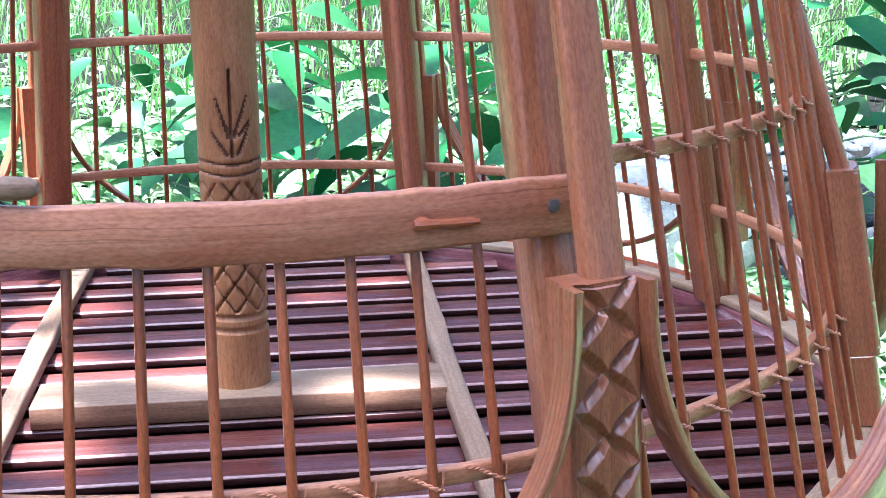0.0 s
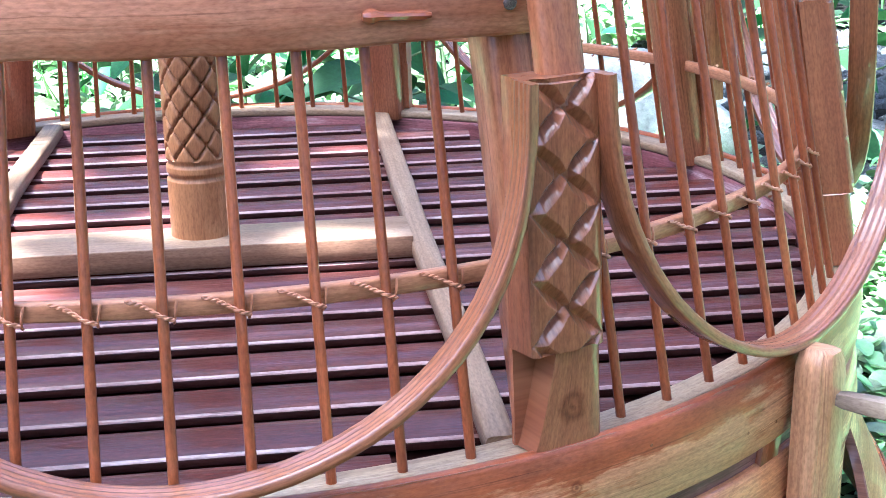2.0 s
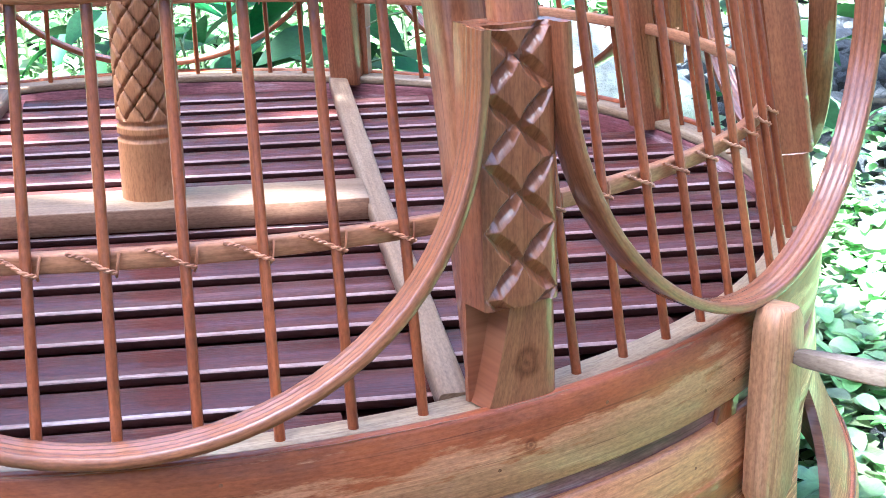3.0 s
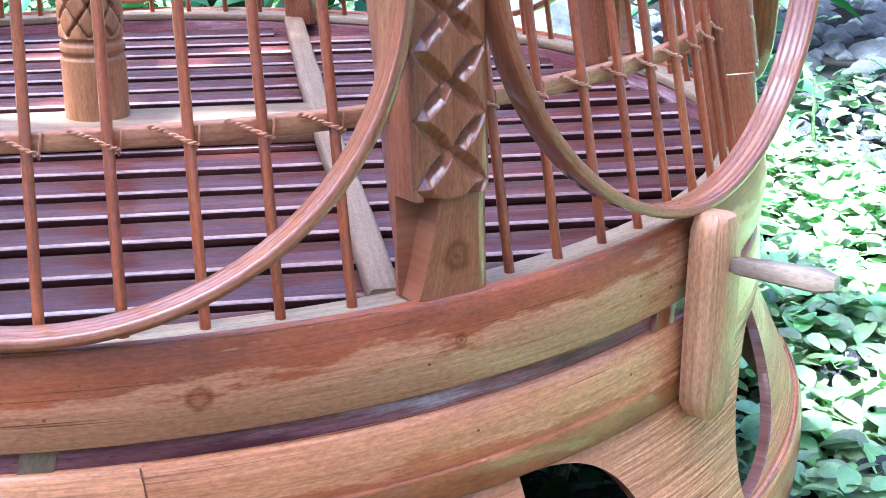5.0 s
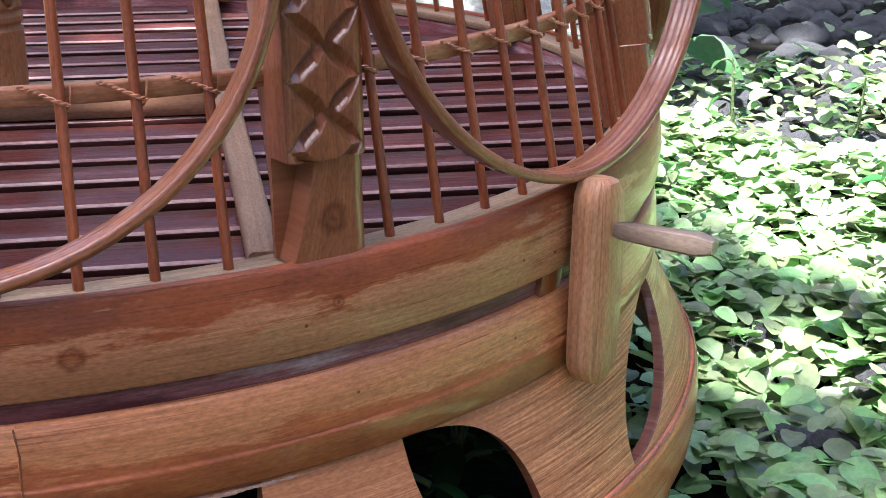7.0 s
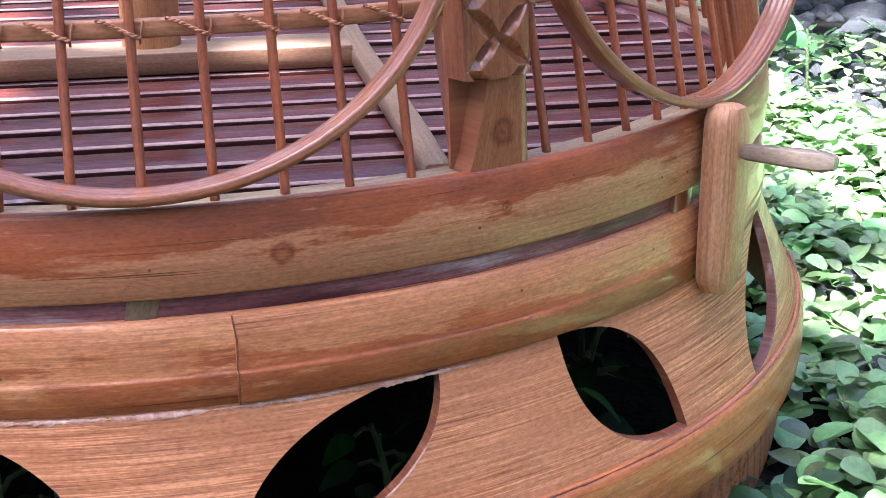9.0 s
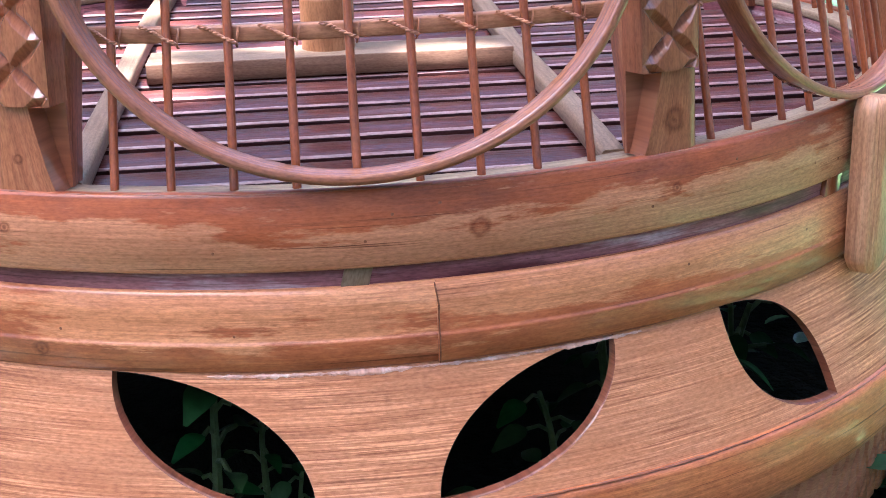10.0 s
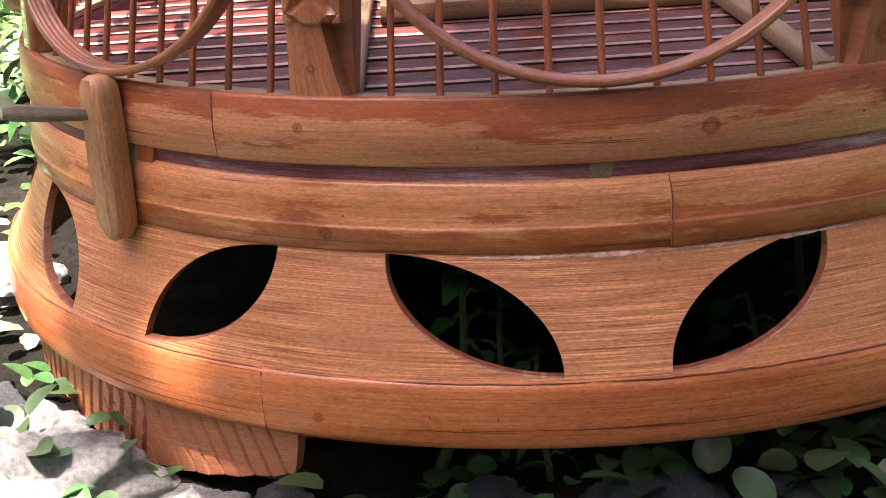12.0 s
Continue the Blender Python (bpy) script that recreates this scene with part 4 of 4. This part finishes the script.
def inside_cage(x, y, r=0.262):
    return math.hypot(x, y) < r


def build_cover():
    """Low creeping plants with round leaves."""
    rc = random.Random(11)
    verts, faces, low_verts, low_faces = [], [], [], []
    n = 0
    while n < 56000:
        n += 1
        if n < 34000:
            x, y = rc.uniform(0.20, 0.95), rc.uniform(-0.36, 0.60)
        elif n < 36500:
            x, y = rc.uniform(-0.42, 0.34), rc.uniform(-0.36, -0.12)
        elif n < 46000:
            x, y = rc.gauss(0.1, 1.1), rc.gauss(0.9, 0.8)
        else:
            x, y = rc.gauss(0.3, 2.6), rc.gauss(0.6, 2.2)
            if abs(x) < 0.5 and -0.9 < y < -0.2:
                continue
        d = noise.noise((x * 5, y * 5, 7.0))
        if (inside_cage(x, y, 0.20) and (y > -0.08 or inside_cage(x, y, 0.15) or rc.random() < 0.75)) or (d < -0.25 and n > 36500):
            continue
        if inside_cage(x, y) and rc.random() < (0.25 if y < -0.13 else 0.7):
            continue
        stony = x > 0.42 and y > 0.32 and y > 0.9 * x - 0.2 and y < 1.15
        if stony and rc.random() < 0.85:
            continue
        if x < -0.06 and y < -0.15 and math.hypot(x, y) < 0.27 and rc.random() < 0.93:
            continue
        # leaves at the cage's foot get a darker green for the shadow there
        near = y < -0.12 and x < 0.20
        z = ground_height(x, y) + rc.uniform(0.003, 0.030) * (0.7 + 0.6 * noise.noise((x * 9, y * 9, 2.0)))
        k = rc.uniform(0.0085, 0.0175) * (1.0 if math.hypot(x, y) < 1.2 else 1.7)
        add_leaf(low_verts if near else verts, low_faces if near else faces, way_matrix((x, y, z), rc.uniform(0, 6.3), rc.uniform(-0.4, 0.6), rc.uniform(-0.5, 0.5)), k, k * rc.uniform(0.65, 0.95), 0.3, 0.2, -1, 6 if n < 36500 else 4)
    for i in range(9000):
        # broader weeds in the sun behind the cage
        x, y = rc.uniform(-0.9, 0.55), rc.uniform(0.30, 1.5)
        if x > 0.35 and y > 0.3 and y < 1.15:
            continue
        k = rc.uniform(0.014, 0.034)
        z = ground_height(x, y) + rc.uniform(0.003, 0.045)
        add_leaf(verts, faces, way_matrix((x, y, z), rc.uniform(0, 6.3), rc.uniform(-0.5, 0.7), rc.uniform(-0.6, 0.6)), k, k * rc.uniform(0.5, 0.75), 0.3, 0.25, 1.0, 5)
    stuff("creeping_plants", verts, faces, COVER_LEAF, "low creeping plants with round pale green leaves", "ground cover")
    stuff("shaded_weeds", low_verts, low_faces, BROAD_LEAF, "small weeds round the cage's foot, green darkened for its shade", "ground cover")


build_cover()


def build_grass():
    rc = random.Random(23)
    verts, faces = [], []
    for i in range(26000):
        x, y = (rc.uniform(-2.4, 2.8), rc.uniform(0.75, 4.5)) if i < 12000 else (rc.gauss(0.2, 4.0), rc.gauss(1.5, 4.0))
        if math.hypot(x - 0.1, y) < 0.75:
            continue
        if x > 0.4 and y < 1.15 or (y < 1.5 and abs(x) < 1.0 and rc.random() < 0.6):
            continue
        z = ground_height(x, y)
        h = rc.uniform(0.03, 0.10) * (1.0 if i < 12000 else 1.5)
        a, lean_by = rc.uniform(0, 6.3), rc.uniform(0.1, 0.9) * h
        w = rc.uniform(0.0012, 0.0028)
        dx, dy = math.cos(a), math.sin(a)
        b = len(verts)
        for t, k in ((0, 1), (0.5, 0.8)):
            px, py, pz = x + dx * lean_by * t * t, y + dy * lean_by * t * t, z + h * t
            verts.append((px - dy * w * k, py + dx * w * k, pz))
            verts.append((px + dy * w * k, py - dx * w * k, pz))
        verts.append((x + dx * lean_by, y + dy * lean_by, z + h))
        faces += [(b, b + 1, b + 3, b + 2), (b + 2, b + 3, b + 4)]
    stuff("grass", verts, faces, GRASS, "sunlit green grass behind the cage", "grass")


build_grass()


def build_weed(seed, height, leaves, leaf_size):
    """An upright broad-leaved plant: a stem with side stalks, and its leaves."""
    rc = random.Random(seed)
    shape = Shape()
    top = Vector((rc.uniform(-0.25, 0.25) * height, rc.uniform(-0.2, 0.2) * height, height))
    path = [top * t + Vector((0.04 * height * math.sin(t * 5 + seed), 0.03 * height * math.cos(t * 4), 0)) for t in [i / 8 for i in range(9)]]
    shape.loft(tube(path, 0.0022, 6, [1 - 0.6 * i / 8 for i in range(9)]))
    verts, faces = [], []
    for i in range(leaves):
        t = 0.18 + 0.82 * (i + rc.random() * 0.6) / leaves
        k = min(7, int(t * 8))
        p = path[k].lerp(path[k + 1], t * 8 - k) if k < 8 else path[8]
        a = i * 2.4 + rc.uniform(-0.4, 0.4)
        reach = leaf_size * rc.uniform(0.3, 0.8)
        q = p + Vector((math.cos(a) * reach, math.sin(a) * reach, reach * rc.uniform(0.1, 0.5)))
        shape.loft(tube([p, (p + q) / 2 + Vector((0, 0, 0.002)), q], 0.0008, 5))
        s = leaf_size * rc.uniform(0.7, 1.2)
        add_leaf(verts, faces, way_matrix(q, a, rc.uniform(-0.5, 0.4), rc.uniform(-0.5, 0.5)), s, s * rc.uniform(0.5, 0.62), 0.3, 0.35, 1.0)
    return shape.mesh("stem", STEM), mesh_of("leaves", verts, faces, None, WEED_LEAF, 60)


weed_meshes = [build_weed(40 + i, (0.17, 0.22, 0.13, 0.27)[i], (14, 20, 12, 24)[i], (0.050, 0.060, 0.042, 0.055)[i]) for i in range(4)]
rw = random.Random(3)
WEEDS = [(-0.30, 0.33), (-0.21, 0.30), (-0.10, 0.33), (-0.26, 0.40), (0.02, 0.31), (0.11, 0.34), (-0.16, 0.42), (-0.05, 0.46), (0.06, 0.40), (0.15, 0.52), (-0.36, 0.50), (0.0, 0.62), (-0.22, 0.66), (0.24, 0.74), (0.10, 0.78), (-0.40, 0.72), (0.45, 0.52), (0.52, 0.78), (0.36, 0.90), (-0.10, 0.88), (-0.55, 0.60), (0.02, 1.05), (0.62, 1.25), (0.85, 1.30), (1.1, 1.25), (0.3, 1.2), (-0.3, 1.15), (-0.6, 1.0), (1.3, 1.1), (0.75, 0.42), (0.62, 0.20)]
for i, (x, y) in enumerate(WEEDS):
    stem_me, leaf_me = weed_meshes[i % 4]
    plant = tagged(new("weed"), "leafy green weed growing behind the cage", "plant", "weeds behind the cage")
    plant.matrix_basis = Matrix.Translation((x, y, ground_height(x, y) - 0.004)) @ about(rw.uniform(0, 360)) @ Matrix.Scale(rw.uniform(0.75, 1.15), 4)
    part("stem", stem_me, plant)
    part("leaves", leaf_me, plant)


# little sprigs that stand up out of the creeping plants
sprig_meshes = [build_weed(70 + i, 0.055 + 0.012 * i, 9 + 2 * i, 0.014) for i in range(3)]
for i in range(26):
    x, y = rw.uniform(0.29, 0.75), rw.uniform(-0.2, 0.35)
    stem_me, leaf_me = sprig_meshes[i % 3]
    sprig = tagged(new("sprig"), "thin young sprig rising from the creeping plants", "plant", "sprigs beside the cage")
    sprig.matrix_basis = Matrix.Translation((x, y, ground_height(x, y))) @ about(rw.uniform(0, 360)) @ Matrix.Scale(rw.uniform(0.7, 1.2), 4)
    part("stem", stem_me, sprig)
    part("leaves", leaf_me, sprig)


for x, y, k in ((-0.058, -0.188, 1.1), (-0.035, -0.176, 0.8), (-0.020, -0.190, 0.7), (0.070, -0.150, 0.9), (0.105, -0.150, 1.2), (0.125, -0.125, 1.2), (0.140, -0.110, 1.0), (0.090, -0.120, 1.1), (-0.110, -0.160, 0.7)):
    stem_me, leaf_me = sprig_meshes[int(k * 10) % 3]
    sprig = tagged(new("sprig"), "small dark sprig growing under the cage", "plant", "sprigs under the cage")
    sprig.matrix_basis = Matrix.Translation((x, y, ground_height(x, y))) @ about(x * 3000) @ Matrix.Scale(k, 4)
    part("stem", stem_me, sprig)
    part("leaves", leaf_me, sprig)


# ---- far hedge and the shading tree ----
def leaf_cloud(seed, count, spread, size):
    rc = random.Random(seed)
    verts, faces = [], []
    made = 0
    while made < count:
        p = Vector((rc.uniform(-1, 1), rc.uniform(-1, 1), rc.uniform(-1, 1)))
        if p.length > 1 or noise.noise(p * 2.3 + Vector((seed, 0, 0))) < -0.05:
            continue
        made += 1
        q = Vector((p.x * spread[0], p.y * spread[1], p.z * spread[2]))
        s = size * rc.uniform(0.6, 1.3)
        add_leaf(verts, faces, way_matrix(q, rc.uniform(0, 6.3), rc.uniform(-0.9, 0.6), rc.uniform(-0.6, 0.6)), s, s * 0.5, n=4)
    return verts, faces


# shrub ring added to hold back low sky light, mostly out of view
SHRUBS = [(-3.2, 5.6, 1.9, 2.0), (-0.6, 6.2, 1.9, 2.2), (2.0, 6.0, 1.9, 2.2), (4.6, 5.4, 1.9, 2.1), (6.4, 3.4, 1.8, 1.9), (6.2, 0.6, 1.9, 2.0), (5.4, -2.2, 1.9, 2.1), (3.2, -4.4, 1.9, 2.1), (0.4, -5.2, 1.9, 2.1), (-2.6, -5.0, 1.9, 2.1), (-5.2, -3.0, 1.9, 2.1), (-6.0, 0.0, 1.9, 1.6), (-5.4, 3.2, 1.9, 1.9)]
for i, (x, y, w, h) in enumerate(SHRUBS):
    shrub = tagged(new("shrub"), "dense green garden shrub, in a ring added to block low sky", "shrub", "garden shrubs")
    shrub.matrix_basis = Matrix.Translation((x, y, 0)) @ about(math.degrees(math.atan2(y, x)) - 90)
    v, f = leaf_cloud(60 + i, 2600 if h < 1.4 else 3600, (w, 0.9, h), 0.19)
    crown = part("crown", mesh_of("crown", v, f, None, BROAD_LEAF, 60), shrub)
    crown.matrix_basis = Matrix.Translation((0, 0, h * 0.9))
    part("trunk", Shape().loft(tube([(0, 0, -0.05), (0.05, 0.02, h * 0.5), (0.0, 0.0, h)], 0.06, 8, [1, 0.7, 0.4])).mesh("trunk", BARK), shrub)

# a low bough hangs between the sun and the cage
tree_at = SUN_WAY * 2.4 + Vector((-0.05, -0.13, 0.16))
shade_tree = tagged(new("tree"), "leafy garden tree whose bough shades the cage", "tree")
trunk_foot = tree_at + Vector((1.9, -1.9, -tree_at.z - 0.1))
fork = trunk_foot + Vector((-0.25, 0.2, 1.75))
part("trunk", Shape().loft(tube([trunk_foot + (fork - trunk_foot) * t + Vector((0.05 * math.sin(t * 5), 0.04 * math.cos(t * 4), 0)) for t in [i / 8 for i in range(9)]], 0.11, 12, [1.25, 1, 0.92, 0.86, 0.8, 0.76, 0.72, 0.68, 0.62])).mesh("trunk", BARK), shade_tree)
CLUMPS = [(0.05, 0.07, 0, 0.21, 66), (0.18, 0.25, 0.10, 0.15, 150), (-0.06, 0.30, 0.05, 0.16, 26), (0.05, -0.105, 0.06, 0.15, 220), (-0.125, -0.015, 0.03, 0.085, 40), (0.19, 0.17, 0.03, 0.10, 110), (0.255, 0.035, 0.02, 0.060, 80), (-0.072, -0.088, 0.03, 0.042, 40), (-0.10, 0.47, 0.05, 0.20, 70), (0.12, 0.50, 0.05, 0.14, 40), (0.82, 0.88, 0.2, 0.30, 260), (0.385, 0.76, 0.1, 0.14, 60), (0.65, -0.95, 0.05, 0.40, 420), (1.2, -1.0, 0.45, 0.55, 620), (1.6, -1.9, 0.8, 0.7, 800), (2.3, -1.2, 0.6, 0.6, 620), (0.9, -1.8, 0.75, 0.6, 620), (2.2, -2.3, 0.35, 0.55, 520)]
for i, (x, y, z, r, n) in enumerate(CLUMPS):
    at = tree_at + Vector((x, y, z))
    v, f = leaf_cloud(91 + i, n, (r, r, r * 0.65), 0.055 if i in (6, 7) else 0.070 if i < 6 else 0.11)
    part("crown", mesh_of("crown", v, f, None, BROAD_LEAF, 60), shade_tree, m=Matrix.Translation(at))
    mid = fork.lerp(at, 0.5) + Vector((0, 0, 0.12))
    part("limb", Shape().loft(tube([fork, fork.lerp(mid, 0.5) + Vector((0, 0, 0.05)), mid, mid.lerp(at, 0.6), at + Vector((r * 0.5, r * 0.4, 0.02))], 0.05, 8, [1, 0.8, 0.6, 0.35, 0.12])).mesh("limb", BARK), shade_tree)
